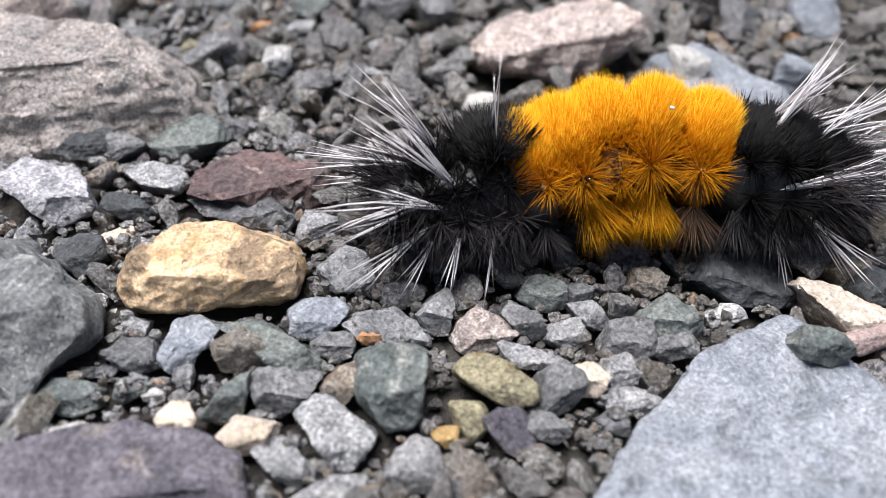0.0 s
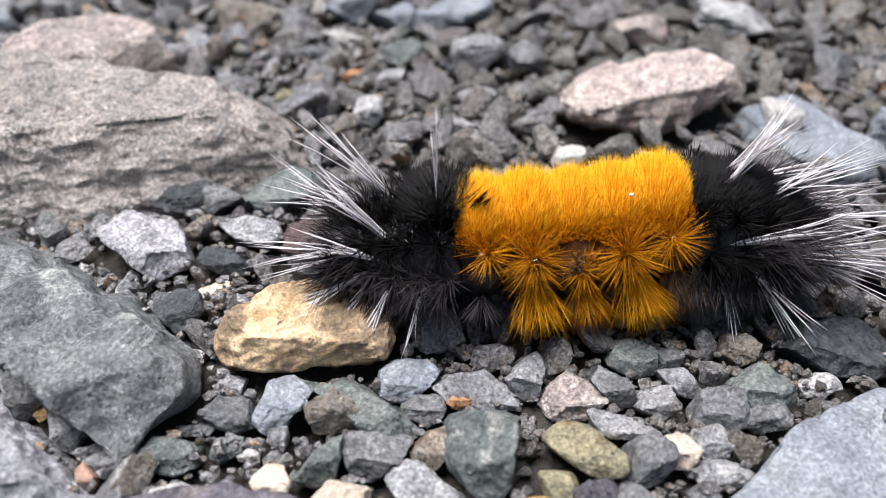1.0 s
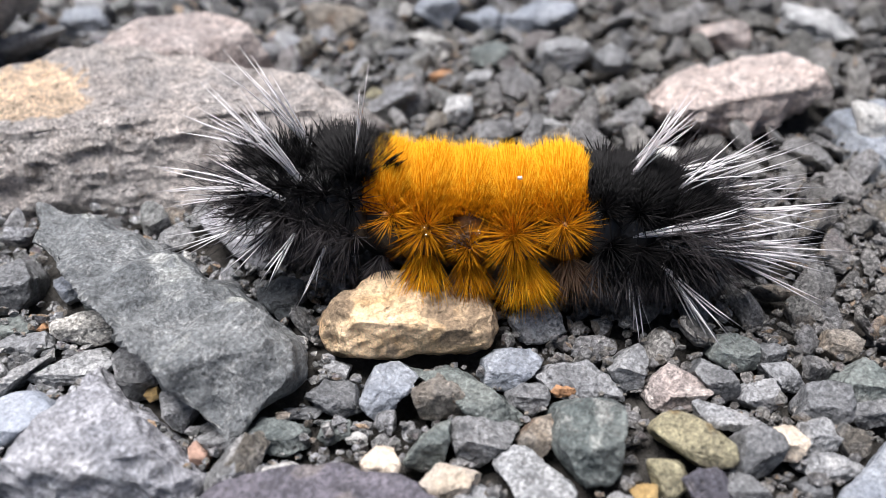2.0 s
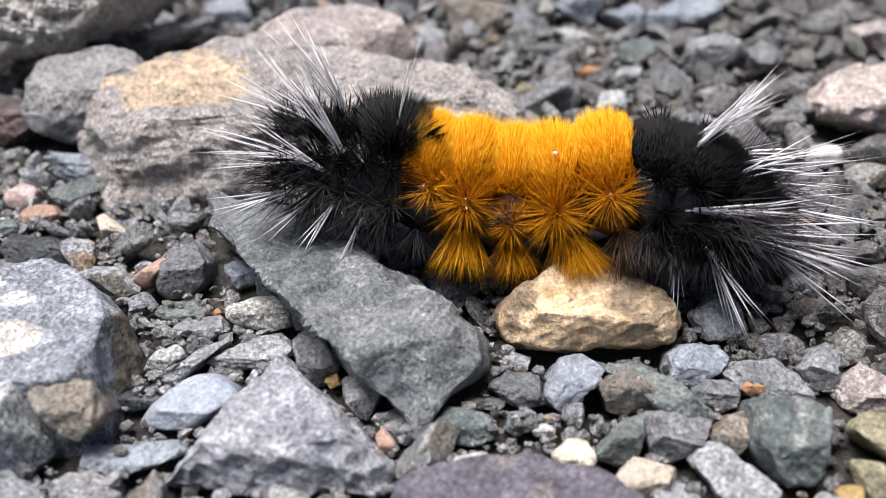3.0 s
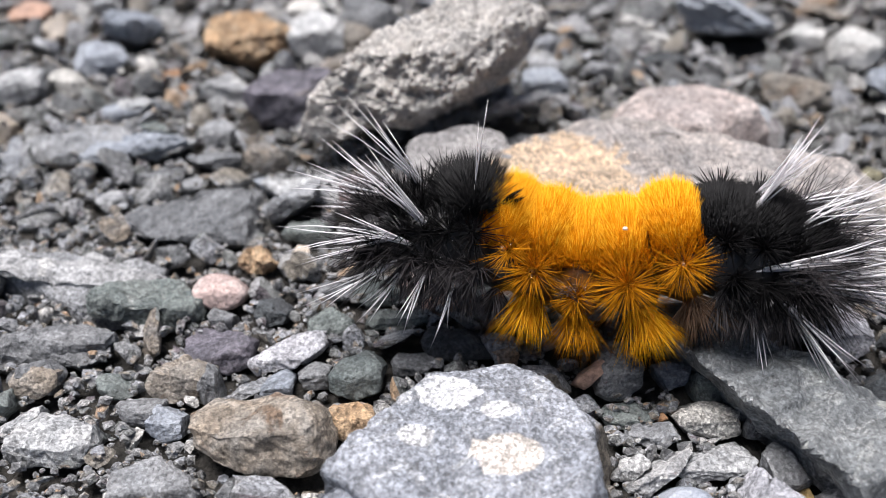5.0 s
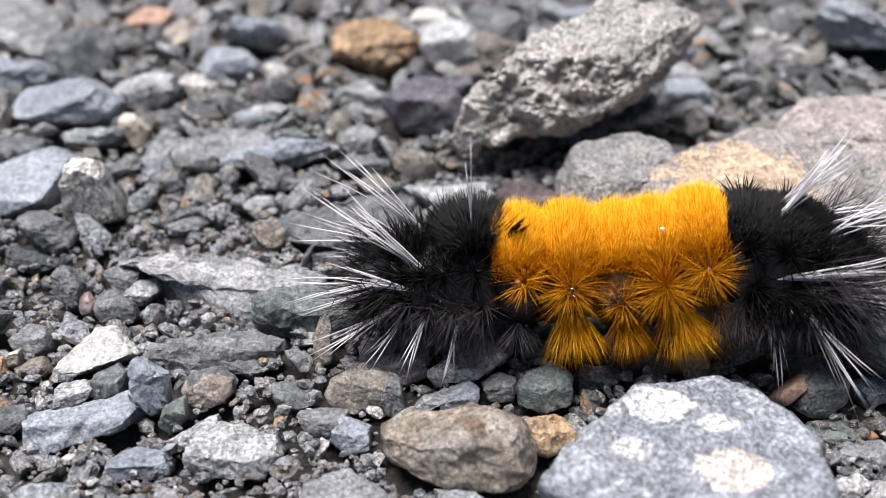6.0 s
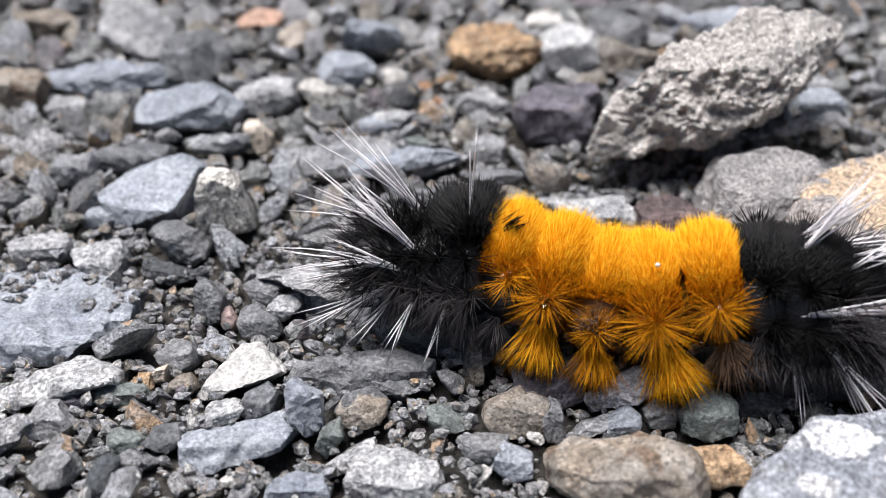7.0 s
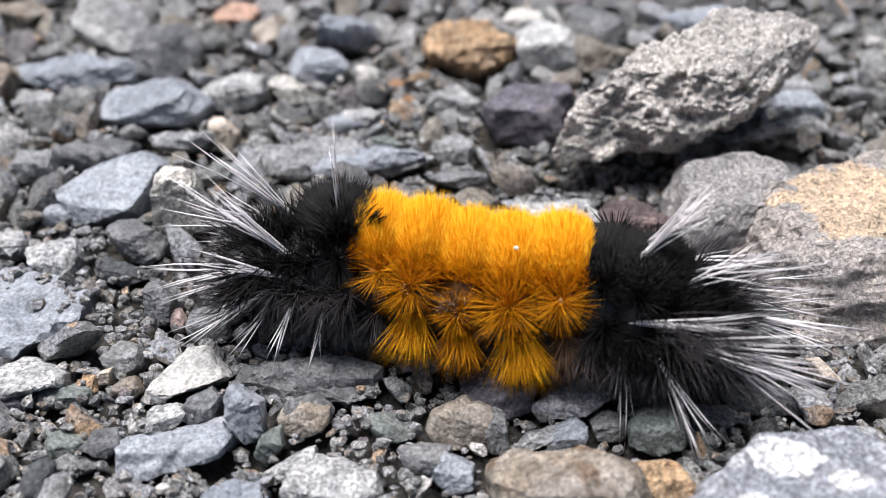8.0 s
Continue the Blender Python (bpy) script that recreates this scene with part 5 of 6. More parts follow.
rock(-0.0275, -0.0026, 0.0014, 'salmon', 0.5, [(-1.1,-0.6), (-0.5,-0.9), (0.3,-0.1), (1.1,0.8), (0.6,0.9), (-0.8,-0.1)])
rock(-0.0627, 0.0047, 0.0007, 'pale', 0.6, [(-1.0,-0.1), (-0.7,-0.5), (0.1,-0.8), (1.0,0.2), (0.7,0.8), (-0.4,0.6)])
rock(-0.0063, -0.0156, 0.0010, 'cream', 0.5, [(-0.9,0.1), (-0.6,-0.8), (0.2,-0.8), (0.9,-0.1), (0.7,0.6), (-0.2,0.8)])
rock(0.0130, -0.0155, 0.0009, 'cream', 0.5, [(-0.8,0.6), (-0.6,-0.8), (0.2,-0.8), (0.8,0.1), (0.1,0.8)])
rock(-0.0422, 0.0148, 0.0005, 'pale', 0.6, [(-0.8,0.7), (-0.8,-0.6), (0.6,-0.7), (0.8,-0.1), (-0.4,0.5)])
rock(0.0056, -0.0178, 0.0006, 'ochre', 0.5, [(-0.7,0.2), (-0.1,-0.5), (0.6,-0.5), (0.7,0.4), (-0.1,0.5)])
rock(0.0028, -0.0113, 0.0008, 'orange', 0.5, [(-0.6,-0.1), (-0.3,-0.4), (0.6,-0.3), (0.6,0.0), (-0.2,0.4)])
rock(-0.0443, 0.0081, 0.0006, 'cream', 0.5, [(-0.5,0.1), (-0.4,-0.4), (0.1,-0.6), (0.5,-0.1), (0.4,0.5), (-0.3,0.6)])
rock(-0.0240, -0.0049, 0.0004, 'orange', 0.5, [(-0.3,0.0), (-0.3,-0.3), (0.0,-0.3), (0.3,0.0), (0.0,0.3)])


# ---- pebbles and gravel between them ----
VARIANTS = [rock_points(60 + i, 3 if i < 28 else 2 if i < 44 else 1, 7 + i % 4, 90, 0.07, 10) for i in range(56)]
BASE = [mesh_of("pebble", p, f, GRAVEL, crisp=24) for p, f in VARIANTS[:12]]


GRITTY = -0.0523  # west of here the gravel is finer


def turned(r, lean):
    return Euler((r.uniform(-lean, lean), r.uniform(-lean, lean), r.uniform(0, 6.283))).to_matrix()


def scatter():
    r = np.random.default_rng(77)
    loose_v, loose_f, total, pebbles = [], [], 0, 0

    def keep(v, f):
        nonlocal total
        loose_v.append(v)
        loose_f.append(f + total)
        total += len(v)

    def lay(x, y, size, pick, lean, limit, sink):
        """Fits one stone of half-length size into the cover; None where it is full."""
        n = max(1, int(size * 0.7 / CELL))
        i, j = int((x - X0) / CELL), int((y - Y0) / CELL)
        if i - n < 0 or j - n < 0 or i + n >= 900 or j + n >= 800:
            return None
        patch = COVER[i - n:i + n + 1, j - n:j + n + 1]
        if np.mean(patch > 0.35 * size) > limit or patch.max() > 1.6 * MM + size:
            return None
        if abs(y + 0.0021 + 0.117 * x) < 0.0075 and float(np.mean(patch)) + size * (sink + 0.45) > 1.5 * MM:
            return None  # the trodden strip stays low
        if ((x - -0.0410) / 0.0055) ** 2 + ((y - 0.0193) / 0.003) ** 2 < 1 and size > 0.5 * MM:
            return None  # hollow under the propped slab
        m = turned(r, lean)
        s = np.array([1.0, r.uniform(0.5, 0.95), r.uniform(0.24, 0.72)]) * size
        p = VARIANTS[pick][0] * s @ np.array(m).T
        z = float(np.mean(patch)) + size * sink
        return m, s, p + np.array([x, y, z]), z

    bands = ((5000, 1.15, 1.8, 0.24, 0.42), (8000, 0.7, 1.15, 0.33, 0.36), (14000, 0.3, 0.7, 0.5, 0.25))
    for tries, lo, hi, limit, sink in bands:
        for _ in range(tries):
            x, y = r.uniform(-0.105, 0.055), r.uniform(-0.028, 0.06)
            size = r.uniform(lo, hi) * MM
            if size > 0.8 * MM and y < 0.012 and x < GRITTY and r.uniform() > 0.3:
                continue
            near = -0.095 < x < 0.04 and -0.022 < y < 0.03
            single = near and pebbles < 300 and size > 0.75 * MM
            pick = int(r.integers(0, 12)) if single else int(r.integers(12, 28)) if size > 0.95 * MM else int(r.integers(28, 44))
            got = lay(x, y, size, pick, 0.95, limit, sink)
            if not got:
                continue
            m, s, p, z = got
            cover(p)
            if single:
                ob = new("pebble", BASE[pick])
                ob.matrix_world = Matrix.Translation((x, y, z)) @ m.to_4x4() @ Matrix.Diagonal((*s, 1))
                tagged(ob, "small angular grey pebble in crushed gravel", "pebble", "pebbles in the gravel")
                pebbles += 1
            else:
                keep(p, VARIANTS[pick][1])
    bare = np.argwhere(COVER[190:710, 215:480] < 0.7 * MM)
    for i, j in bare[r.integers(0, len(bare), 26000)]:  # grit in the gaps
        x, y = X0 + (190 + i + r.uniform()) * CELL, Y0 + (215 + j + r.uniform()) * CELL
        size = (0.17 + 0.42 * r.uniform() ** 2) * MM
        pick = int(r.integers(44, 56))
        i, j = int((x - X0) / CELL), int((y - Y0) / CELL)
        if COVER[i, j] > (1.0 if x < GRITTY else 0.7) * MM:
            continue
        p = VARIANTS[pick][0] * size @ np.array(turned(r, 1.5)).T * np.array([1.0, r.uniform(0.6, 1.0), r.uniform(0.5, 1.0)]) + np.array([x, y, COVER[i, j] + 0.3 * size])
        keep(p, VARIANTS[pick][1])
    for _ in range(2600):  # the gravel goes on around
        x, y = r.uniform(-0.155, 0.105), r.uniform(-0.085, 0.145)
        if -0.105 < x < 0.055 and -0.028 < y < 0.06:
            continue
        size = r.uniform(0.9, 3.0) * MM
        pick = int(r.integers(28, 44))
        got = lay(x, y, size, pick, 0.5, 0.3, 0.3)
        if got:
            cover(got[2])
            keep(got[2], VARIANTS[pick][1])
    ob = new("gravel", mesh_of("gravel", np.vstack(loose_v), np.vstack(loose_f), GRAVEL, crisp=28))
    tagged(ob, "loose crushed grey gravel and grit covering soil", "gravel", kind="stuff")


scatter()
rock(-0.0365, 0.0219, 0.0050, 'rough', 0.45, [(-8.8,-5.3), (-4.2,-4.2), (-0.2,-3.1), (2.3,-2.1), (3.7,-0.7), (7.6,3.1), (8.8,5.0), (6.1,5.3), (2.5,5.0), (-3.3,2.3), (-6.8,-0.8), (-8.7,-4.2)], floor=2.6, rough=0.02, sub=7, lean=(-0.25, -0.25),
     label='rough pitted grey slab propped on stones beside a boulder')

# ---- caterpillar ----


def hairs(root, way, length, radius, bend, rng, rings=3):
    """Tapered three-sided hairs: roots and unit directions (n, 3), lengths and radii in mm."""
    n = len(root)
    side = np.cross(way, rng.normal(size=(n, 3)))
    side /= np.linalg.norm(side, axis=1)[:, None] + 1e-9
    other = np.cross(way, side)
    length = np.broadcast_to(length, n)
    lean = side * (rng.normal(size=n) * bend * length)[:, None]
    ts = np.linspace(0, 1, rings + 1)
    parts = []
    for k in range(rings):
        c = root + way * (length * ts[k])[:, None] + lean * ts[k] ** 2
        w = radius * (1.0, 0.95, 0.7)[k]
        for a in (0.0, 2.094, 4.189):
            parts.append(c + side * (w * math.cos(a)) + other * (w * math.sin(a)))
    parts.append(root + way * length[:, None] + lean)
    v = np.stack(parts, 1)
    f = []
    for k in range(rings - 1):
        for a in range(3):
            p, q = 3 * k + a, 3 * k + (a + 1) % 3
            f += [(p, q, q + 3), (p, q + 3, p + 3)]
    tip = 3 * rings
    f += [(tip - 3 + a, tip - 3 + (a + 1) % 3, tip) for a in range(3)]
    f = np.array(f)
    m = v.shape[1]
    return v.reshape(-1, 3), (f[None] + (np.arange(n) * m)[:, None, None]).reshape(-1, 3)


def part(name, verts_faces, material, parent, label=""):
    ob = new(name, mesh_of(name, np.asarray(verts_faces[0]) * MM, verts_faces[1], material))
    ob.parent = parent
    return tagged(ob, label)


def unit(v):
    v = np.asarray(v, dtype=float)
    return v / np.linalg.norm(v, axis=-1, keepdims=True)


def brush(rng, n, half_len, half_wide, foot, length, fan=0.3, lean=0.0, radius=0.035, dome=0.15):
    """Dense upright hair on a segment's back."""
    x, y = rng.uniform(-1, 1, n), rng.uniform(-1, 1, n)
    root = np.column_stack([x * half_len * (1 - 0.3 * y * y), y * half_wide, foot - 0.45 * (y * half_wide) ** 2 / foot * 1.2])
    way = unit(np.column_stack([x * fan * 0.8 + lean + rng.normal(0, 0.07, n), y * fan + rng.normal(0, 0.07, n), np.ones(n)]))
    return hairs(root, way, length * (1 - dome * x * x - 0.5 * dome * y * y - 0.35 * y ** 6) * rng.uniform(0.8, 1.06, n), radius, 0.05, rng, 2)


def rosette(rng, n, at, out, length, spread, radius=0.033, pull=(0, 0, 0), patch=(0.1, 0.1, 0.1)):
    """A star of stiff hair from one wart."""
    out, at = unit(out), np.array(at, dtype=float)
    way = rng.normal(size=(n, 3))
    way = unit(unit(way) * spread + out + np.array(pull))
    return hairs(at + way * 0.12 + rng.normal(0, 1, (n, 3)) * np.array(patch), way, length * rng.uniform(0.72, 1.08, n), radius, 0.04, rng)


def pencil(rng, n, at, out, length, spread, radius=0.05):
    """A bundle of long white bristles."""
    out, at = unit(out), np.array(at, dtype=float)
    way = unit(out + rng.normal(0, spread, (n, 3)))
    return hairs(at + rng.normal(0, 0.07, (n, 3)), way, length * rng.uniform(0.5, 1.08, n), radius * rng.uniform(0.55, 1.0, n)[:, None], 0.1, rng, 3)


def flank(rng, n, half_len, low, high, length):
    """Soft hair on the side of a ring, pointing out and up, from one angle to another in degrees."""
    a = np.radians(rng.uniform(low, high, n))
    out = np.column_stack([np.zeros(n), -np.cos(a), np.sin(a)])
    root = out * 2.45 + np.column_stack([rng.uniform(-half_len, half_len, n), np.zeros(n), np.zeros(n)])
    way = unit(out + np.column_stack([rng.normal(0, 0.16, n), rng.normal(0, 0.1, n), 0.45 + rng.normal(0, 0.12, n)]))
    return hairs(root, way, length * rng.uniform(0.7, 1.05, n) * (0.6 + 0.4 * (a - a.min()) / (a.max() - a.min())), 0.022, 0.05, rng, 2)


def ring(rng, rx, ry, rz, folds):
    """One body ring, pinched towards its ends, with folds and warts."""
    d, f = unit_sphere(3)
    p = d * np.array([rx, ry, rz])
    p = p * (1 + 0.035 * np.sin(p[:, :1] * folds) + 0.03 * ripple(p, int(rng.integers(1, 9999)), 0.5)[:, None])
    return p, f


def on_body(angle, ry=2.8, rz=2.7):
    """Point and outward way on a ring's side; angle in degrees above the level, on the side y < 0."""
    a = radians(angle)
    return np.array([0, -ry * math.cos(a), rz * math.sin(a)]), np.array([0, -math.cos(a), math.sin(a)])


def flip(vf):
    v = np.array(vf[0])
    v[:, 1] *= -1
    return v, np.asarray(vf[1])[:, ::-1]


def build_caterpillar():
    rng = np.random.default_rng(11)
    body = new("caterpillar")
    tagged(body, "furry black and orange caterpillar with long white bristles crawling over gravel", "caterpillar")
    rings = []
    for i in range(14):
        front, rear = i < 5, i > 9
        mid = not front and not rear
        name = "head" if i == 0 else "body_ring"
        small = {0: 0.5, 1: 0.66, 2: 0.82, 3: 0.94, 12: 0.82, 13: 0.55}.get(i, 1.0)
        r = ring(rng, 1.9, 2.75 * small, 2.65 * small, 3.0)
        seg = part(name, r, SKIN_AMBER if mid and i > 5 else SKIN_BLACK, body, "amber skin between the tufts" if mid and i > 5 else "glossy black skin")
        rings.append(seg)
        for side in (1, -1):
            put = (lambda vf: vf) if side == 1 else flip

            def star(angle, n, length, spread, mat, radius=0.033, pull=(0, 0, 0), dx=0.0, name="side_tuft", label="", patch=(0.1, 0.1, 0.1)):
                at, out = on_body(angle, 2.8 * small, 2.7 * small)
                at[0] += dx
                part(name, put(rosette(rng, n, at, out, length, spread, radius, pull, patch)), mat, seg, label)

            if mid:
                k = i - 5
                height, count, size = ((34, 130, 1.9), (27, 250, 2.35), (10, 130, 1.7), (23, 290, 2.65), (27, 190, 2.2))[k]
                part("shoulder_hair", put(flank(rng, 1500, 1.3, 40 if k == 2 else 33, 70, 1.35)), ORANGE, seg, "soft orange hair below the brush")
                star(height, count, size if side == 1 else 0.55 * size, 1.6, AMBER, 0.021, (0, 0, -0.05 if side == 1 else -0.9), (0.3, 0, 0.1, -0.1, 0)[k], label="star of stiff amber hairs")
                if k in (1, 2, 3):
                    star((-9, -15, -12)[k - 1], (300, 260, 380)[k - 1], (2.85, 2.5, 3.1)[k - 1], 1.45, AMBER if k == 2 else FAN, 0.022, (0.3, -0.3, -1.6), 0.25, "low_tuft", "fan of orange hairs hanging down", (0.28, 0.1, 0.1))
                elif k == 4:
                    star(-20, 110, 3.0, 1.4, BROWN, 0.036, (0.45, 0, -1.3), 0.3, "low_tuft", "fan of brownish black hairs")
                star(-28, 140, 2.0, 0.9, SOOT if k == 0 else BROWN, 0.032, (0, 0.1, -0.4), 0.0, "under_hair", "short dark hair under the flank")
                if k == 2:
                    star(20, 70, 0.8, 1.2, BROWN, 0.035, (0, 0, 0), -0.3, "dark_tuft", "short dark brown tuft between the stars", (0.3, 0.15, 0.2))
                wart = unit_sphere(2)
                at, out = on_body(height)
                part("wart", put((wart[0] * 0.24 + at + out * 0.1, wart[1])), WART, seg, "brown wart at the tuft's root")
            elif i > 0:
                star(45, 60 if front else 95, 2.2 if front else 1.6, 1.3, BLACK, 0.038, label="tuft of black hairs")
                if front:
                    star(78, 50, 1.7, 0.7, BLACK, 0.04, (0, 0.2, 0), -0.2, "top_tuft", "spiky tuft of black hairs")
                star(5, 75 if front else 80, 2.4, 0.95, SOOT if front else BLACK, 0.026 if front else 0.036, (-0.3 if front else 0.3, 0, -0.1), 0.4, label="tuft of black hairs")
                if i > 11:
                    star(25, 170, 3.6, 1.0, SOOT, 0.022, (1.2, 0, 0.1), 0.3, "tail_hair", "long thin sooty hairs fanning backwards", (0.5, 0.4, 0.7))
                star(-18, 70 if front else 110, 2.4 if front else 3.0, 0.9, SOOT, 0.03, (-0.25 if front else 0.3, 0, -0.6), 0, "low_tuft", "thin sooty black hairs")
            else:
                star(20, 240, 2.0, 1.2, BLACK, 0.032, (-0.9, 0, 0), -0.3, "face_hair", "thin black hairs", (0.5, 0.5, 0.6))
                star(15, 200, 3.4, 1.0, SOOT, 0.02, (-1.1, 0, 0), -0.2, "long_face_hair", "long thin sooty hairs", (0.6, 0.5, 0.8))
        if mid:
            k = i - 5
            tall = (1.7, 1.95, 1.9, 1.9, 1.75)[k]
            part("back_brush", brush(rng, 9000, 1.1 if k == 0 else 1.26, 1.75, 2.45, tall + 0.1, 0.3, 0.1 if k == 0 else 0.0, 0.018, 0.36), ORANGE, seg, "dense velvety brush of bright orange hair")
            part("brush_fringe", brush(rng, 1500, 1.1 if k == 0 else 1.26, 1.6, 2.45, tall + 0.55, 0.34, 0.1 if k == 0 else 0.0, 0.018, 0.34), TIPS, seg, "fine yellow hair tips coloured as the lit rim of the brush")
            if k == 0:
                part("dark_tuft", hairs(np.array([-0.45, -1.0, 3.4]) + rng.normal(0, 1, (26, 3)) * [0.16, 0.1, 0.25], unit(np.array([0.75, -0.2, 1]) + rng.normal(0, 0.12, (26, 3))),
                                        1.3, 0.035, 0.04, rng), BLACK, seg, "small black tuft among the orange hair")
        elif i > 0:
            tall = {1: 1.0, 2: 0.9, 3: 0.7, 4: 2.75, 10: 1.5, 11: 1.7, 12: 1.6, 13: 1.7}[i]
            lean = {1: -0.7, 2: -0.35, 3: -0.1, 4: -0.12, 10: 0.05, 11: 0.1, 12: 0.25, 13: 0.7}[i]
            count = {1: 200, 2: 160, 3: 160, 4: 1500, 12: 1500, 13: 500}.get(i, 3200)
            tuft = i == 4
            part("back_brush", brush(rng, count, 0.6 if tuft else 1.5, 0.85 if tuft else 1.6 * small, 2.4 * small, tall, 0.95 if tuft else 0.5, lean, 0.03 if tuft else 0.026, 0.06 if tuft else 0.28),
                 BLACK, seg, "round crest of dense black hair" if tuft else "dense brush of black hair")

    def bristles(i, n, at, out, length, spread=0.07, both=True, radius=0.06):
        b = pencil(rng, n, at, out, length, spread, 1.25 * radius)
        part("white_bristles", b, WHITE, rings[i], "bundle of long white bristles")
        if both:
            part("white_bristles", flip(b), WHITE, rings[i], "bundle of long white bristles")

    # front bundles: x < 0 is forward, y < 0 one side, z up
    bristles(2, 9, (0.1, -1.5, 1.9), (-0.85, -0.1, 1.2), 7.0, 0.06)
    bristles(1, 11, (-0.5, -1.6, 1.3), (-1.6, -0.5, 0.25), 6.4, 0.13, radius=0.062)
    bristles(2, 5, (-0.6, -1.9, 1.0), (-1.5, -0.3, 0.75), 5.4, 0.08, radius=0.062)
    bristles(1, 6, (-0.5, -2.2, 0.00), (-1.3, -0.7, -0.3), 5.2, 0.1)
    bristles(1, 5, (-0.2, -2.5, -0.57), (-0.8, -0.7, -0.7), 3.8, 0.08, radius=0.055)
    bristles(2, 4, (0.0, -2.9, -0.34), (-0.55, -0.8, -0.8), 3.4, 0.06, radius=0.055)
    bristles(3, 3, (0.4, -3.2, -0.46), (-0.35, -0.8, -1.0), 3.6, 0.04, radius=0.055)
    bristles(4, 2, (0.0, -0.4, 3.68), (0.05, 0.1, 1), 5.0, 0.05, radius=0.03)
    # rear bundles
    bristles(11, 10, (-0.8, -0.6, 2.8), (0.55, 0.3, 1.3), 6.2, 0.06)
    bristles(12, 5, (-0.4, -0.5, 2.3), (0.95, 0.3, 1.0), 6.4, 0.07, radius=0.045)
    bristles(11, 12, (-0.2, -2.5, 0.69), (1.5, -0.1, 0.75), 6.6, 0.045, radius=0.068)
    bristles(12, 16, (0.0, -2.2, 0.34), (1.6, -0.2, 0.6), 8.6, 0.12, radius=0.065)
    bristles(13, 17, (0.2, -1.4, 0.34), (1.7, -0.3, 0.3), 8.0, 0.17, radius=0.06)
    bristles(12, 14, (0.2, -2.8, -0.57), (1.1, -0.7, -0.6), 5.8, 0.11, radius=0.055)
    bristles(11, 6, (0.2, -3.0, -0.92), (0.5, -0.7, -0.95), 4.4, 0.08, radius=0.055)
    drop = unit_sphere(2)
    at, out = on_body(29)
    part("dew_or_glint_drop", (drop[0] * 0.3 + at + out * 1.0, drop[1]), WATER, rings[6], "tiny clear drop, for dew and for added skin glints")
    part("dust_speck", (drop[0] * np.array([0.12, 0.08, 0.1]) * (1 + 0.2 * ripple(drop[0], 4, 1.0))[:, None] + np.array([0.4, -1.6, 3.95]), drop[1]), WHITE, rings[8], "white speck of dust caught in the hair")
    # smaller drops; those on the front rings are added as highlights on glossy skin
    for i, x, y, z in ((5, 0.3, -2.6, 2.2), (8, -0.6, -2.9, 1.9), (7, 0.5, -2.9, 1.6), (3, 0.2, -2.5, 1.9), (4, -0.5, -2.7, 1.3), (2, 0.1, -2.3, 1.5), (3, -0.4, -2.6, 0.8), (4, 0.3, -2.5, 2.0), (11, 0.2, -2.7, 1.7)):
        part("dew_or_glint_drop", (drop[0] * 0.12 + np.array([x, y, z]), drop[1]), WATER, rings[i], "tiny clear drop, for dew and for added skin glints")
    return body, rings


CATERPILLAR, RINGS = build_caterpillar()


def spine(points):
    """Places and turns of the 14 rings along five points in cm: nose, start of the orange, its middle, its end, tail."""
    p = np.array(points) * 0.01
    ext = np.vstack([2 * p[0] - p[1], p, 2 * p[-1] - p[-2]])

    def at(u):
        k = min(int(u), 3)
        t = u - k
        a, b, c, d = ext[k:k + 4]
        return 0.5 * (2 * b + (c - a) * t + (2 * a - 5 * b + 4 * c - d) * t * t + (3 * b - a - 3 * c + d) * t ** 3)

    spots = [0.2, 0.33, 0.47, 0.63, 0.80, 1.08, 1.43, 1.83, 2.25, 2.68, 3.02, 3.28, 3.53, 3.77]
    out = []
    for u in spots:
        c = at(u)
        w = at(min(u + 0.12, 4.0)) - at(max(u - 0.12, 0.0))
        out.append((c, math.degrees(-math.atan2(w[2], math.hypot(w[0], w[1]))), math.degrees(math.atan2(w[1], w[0]))))
    return out


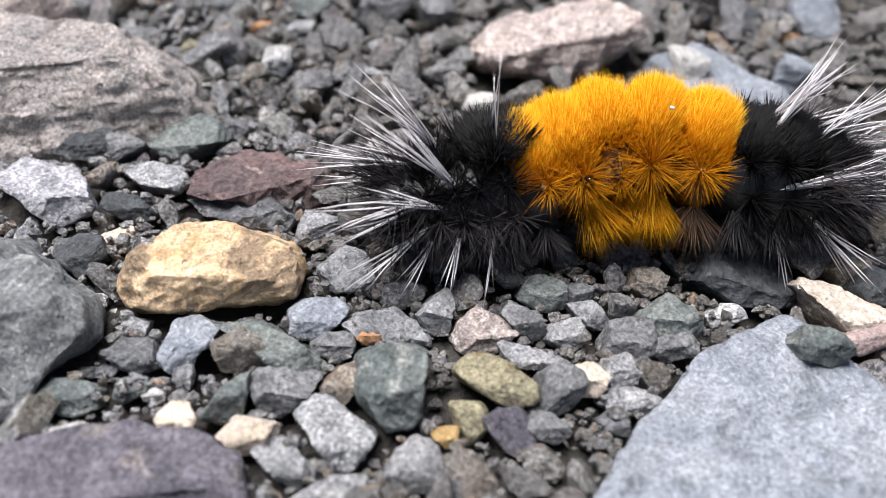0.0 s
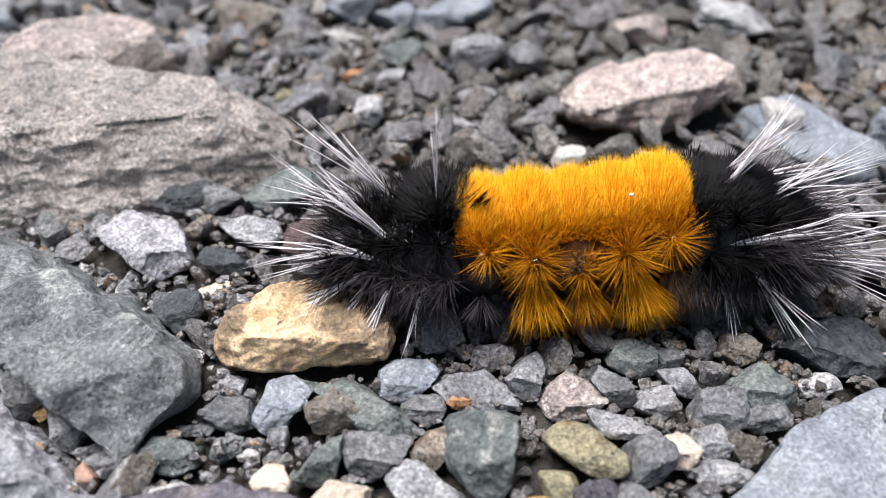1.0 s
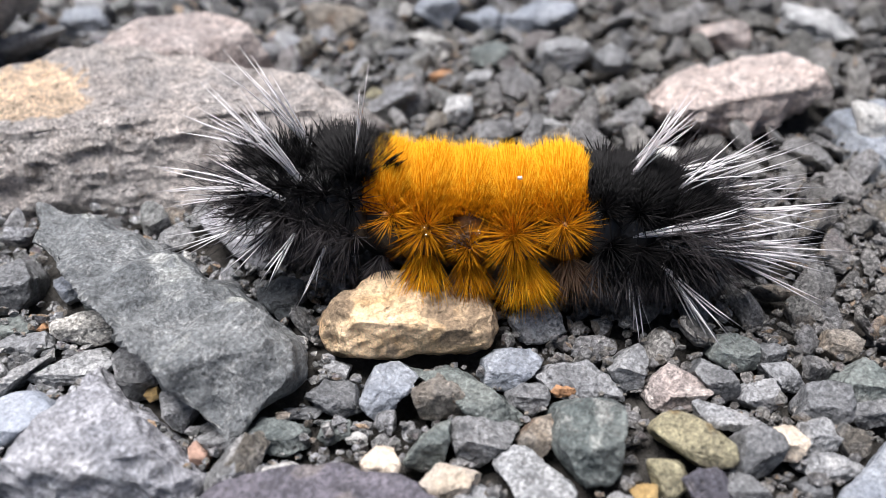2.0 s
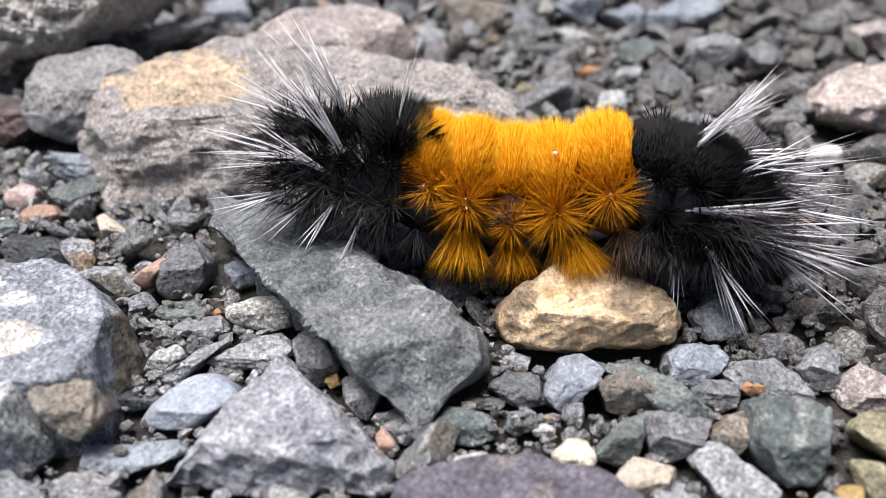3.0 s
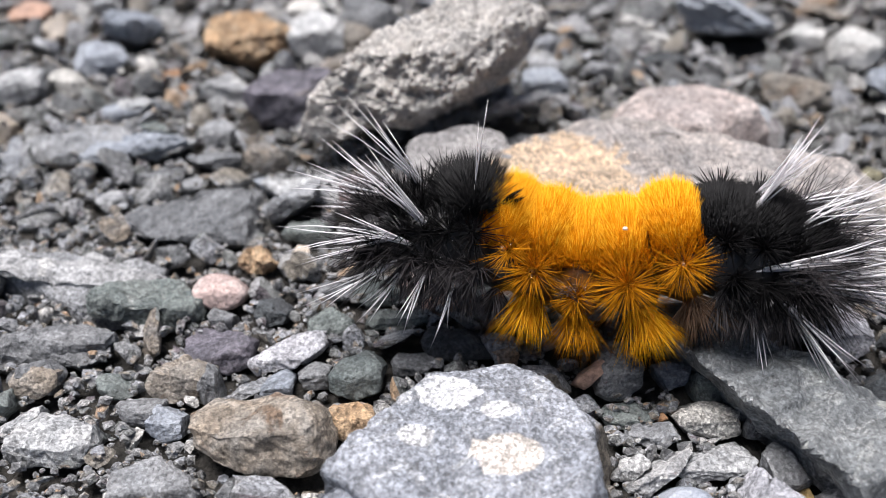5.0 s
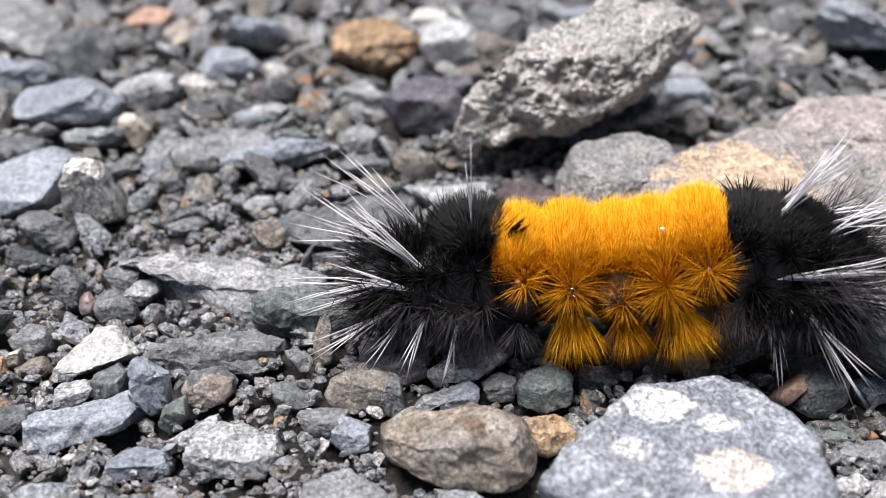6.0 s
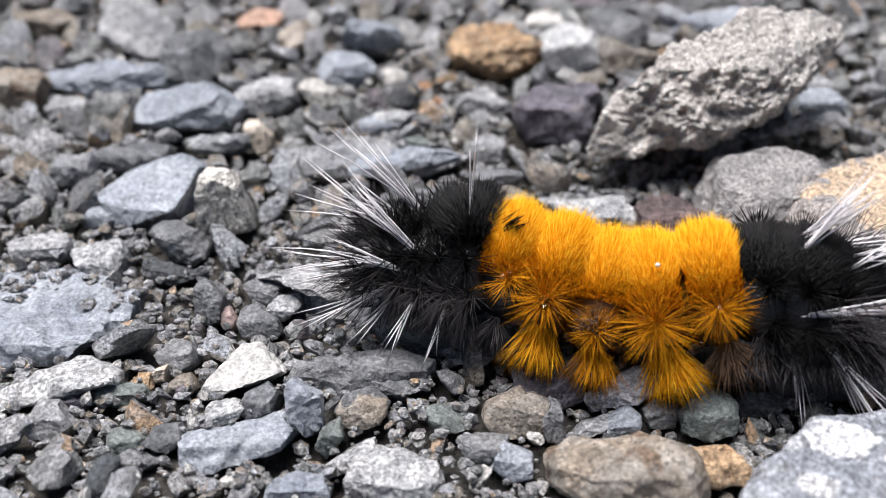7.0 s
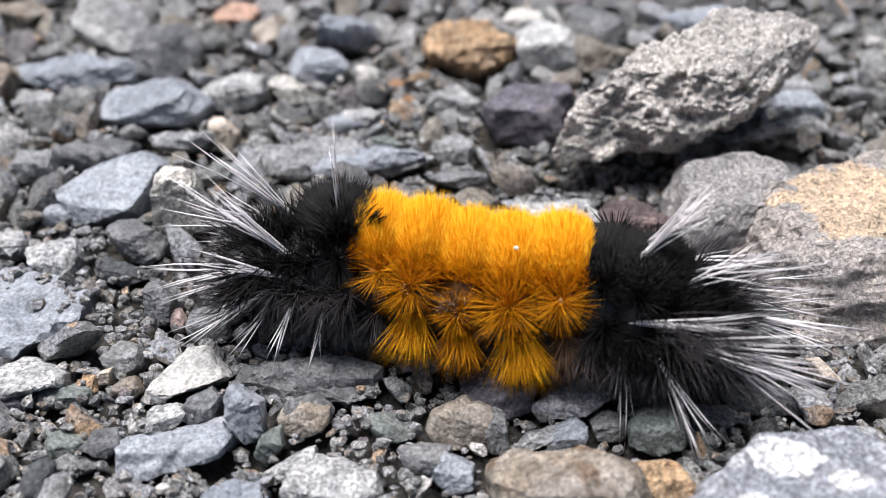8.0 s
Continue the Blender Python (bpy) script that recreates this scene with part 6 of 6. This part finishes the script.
def motions():
    poses = (
        (0, ((0.38, -0.53, 0.38), (1.15, -0.46, 0.42), (1.70, -0.38, 0.54), (2.28, -0.53, 0.49), (2.97, -0.62, 0.40))),
        (0.5, ((-0.03, -0.39, 0.37), (0.72, -0.42, 0.45), (1.30, -0.50, 0.42), (1.89, -0.50, 0.51), (2.58, -0.54, 0.43))),
        (1, ((-0.33, -0.30, 0.39), (0.41, -0.44, 0.47), (1.02, -0.44, 0.47), (1.57, -0.39, 0.51), (2.22, -0.50, 0.40))),
        (1.5, ((-0.90, -0.11, 0.40), (-0.10, -0.21, 0.52), (0.47, -0.40, 0.40), (1.06, -0.42, 0.47), (1.75, -0.49, 0.40))),
        (1.7, ((-1.04, -0.12, 0.54), (-0.29, -0.25, 0.50), (0.27, -0.33, 0.44), (0.86, -0.34, 0.48), (1.55, -0.44, 0.40))),
        (2.8, ((-1.98, -0.01, 0.66), (-1.21, -0.09, 0.57), (-0.64, -0.18, 0.48), (-0.04, -0.25, 0.54), (0.62, -0.42, 0.39))),
        (3, ((-2.08, 0.00, 0.71), (-1.34, -0.07, 0.57), (-0.73, -0.15, 0.49), (-0.12, -0.19, 0.61), (0.51, -0.35, 0.40))),
        (3.5, ((-2.64, 0.05, 0.75), (-1.95, 0.02, 0.86), (-1.42, -0.13, 0.64), (-0.80, -0.18, 0.58), (-0.12, -0.34, 0.40))),
        (4, ((-3.17, 0.13, 0.52), (-2.36, 0.06, 0.67), (-1.82, 0.01, 0.70), (-1.27, -0.05, 0.77), (-0.68, -0.17, 0.40))),
        (4.5, ((-3.60, 0.18, 0.50), (-2.86, 0.15, 0.73), (-2.37, 0.02, 0.71), (-1.75, -0.01, 0.76), (-1.11, -0.12, 0.46))),
        (4.7, ((-3.76, 0.20, 0.75), (-3.00, 0.17, 0.73), (-2.47, 0.01, 0.68), (-1.88, 0.01, 0.83), (-1.21, -0.11, 0.66))),
        (5.8, ((-4.84, 0.30, 0.41), (-4.09, 0.29, 0.51), (-3.53, 0.18, 0.50), (-2.94, 0.12, 0.66), (-2.24, 0.02, 0.66))),
        (6, ((-5.03, 0.23, 0.37), (-4.24, 0.19, 0.48), (-3.57, 0.19, 0.51), (-3.05, 0.19, 0.65), (-2.37, 0.04, 0.56))),
        (6.5, ((-5.48, 0.14, 0.33), (-4.65, 0.25, 0.47), (-4.12, 0.21, 0.60), (-3.53, 0.19, 0.55), (-2.86, 0.05, 0.40))),
        (7, ((-5.88, 0.48, 0.43), (-5.09, 0.37, 0.49), (-4.46, 0.19, 0.42), (-3.82, 0.19, 0.56), (-3.14, 0.12, 0.44))),
        (7.5, ((-5.97, 0.41, 0.40), (-5.18, 0.33, 0.50), (-4.51, 0.16, 0.42), (-3.89, 0.25, 0.56), (-3.20, 0.14, 0.47))),
        (7.8, ((-6.01, 0.40, 0.38), (-5.24, 0.38, 0.44), (-4.69, 0.23, 0.46), (-4.21, 0.31, 0.54), (-3.51, 0.13, 0.46))),
        (8, ((-6.27, 0.42, 0.41), (-5.48, 0.43, 0.49), (-4.89, 0.30, 0.48), (-4.33, 0.26, 0.53), (-3.65, 0.06, 0.40))),
    )
    lines = [(t, spine(p), np.array(p[2]) * 0.01) for t, p in poses]
    walk(CATERPILLAR, [(t, pose(c[0], c[1], 0)) for t, _, c in lines])
    for i, ring_ob in enumerate(RINGS):
        walk(ring_ob, [(t, pose(s[i][0][0] - c[0], s[i][0][1] - c[1], s[i][0][2], 0, s[i][1], s[i][2])) for t, s, c in lines])


motions()
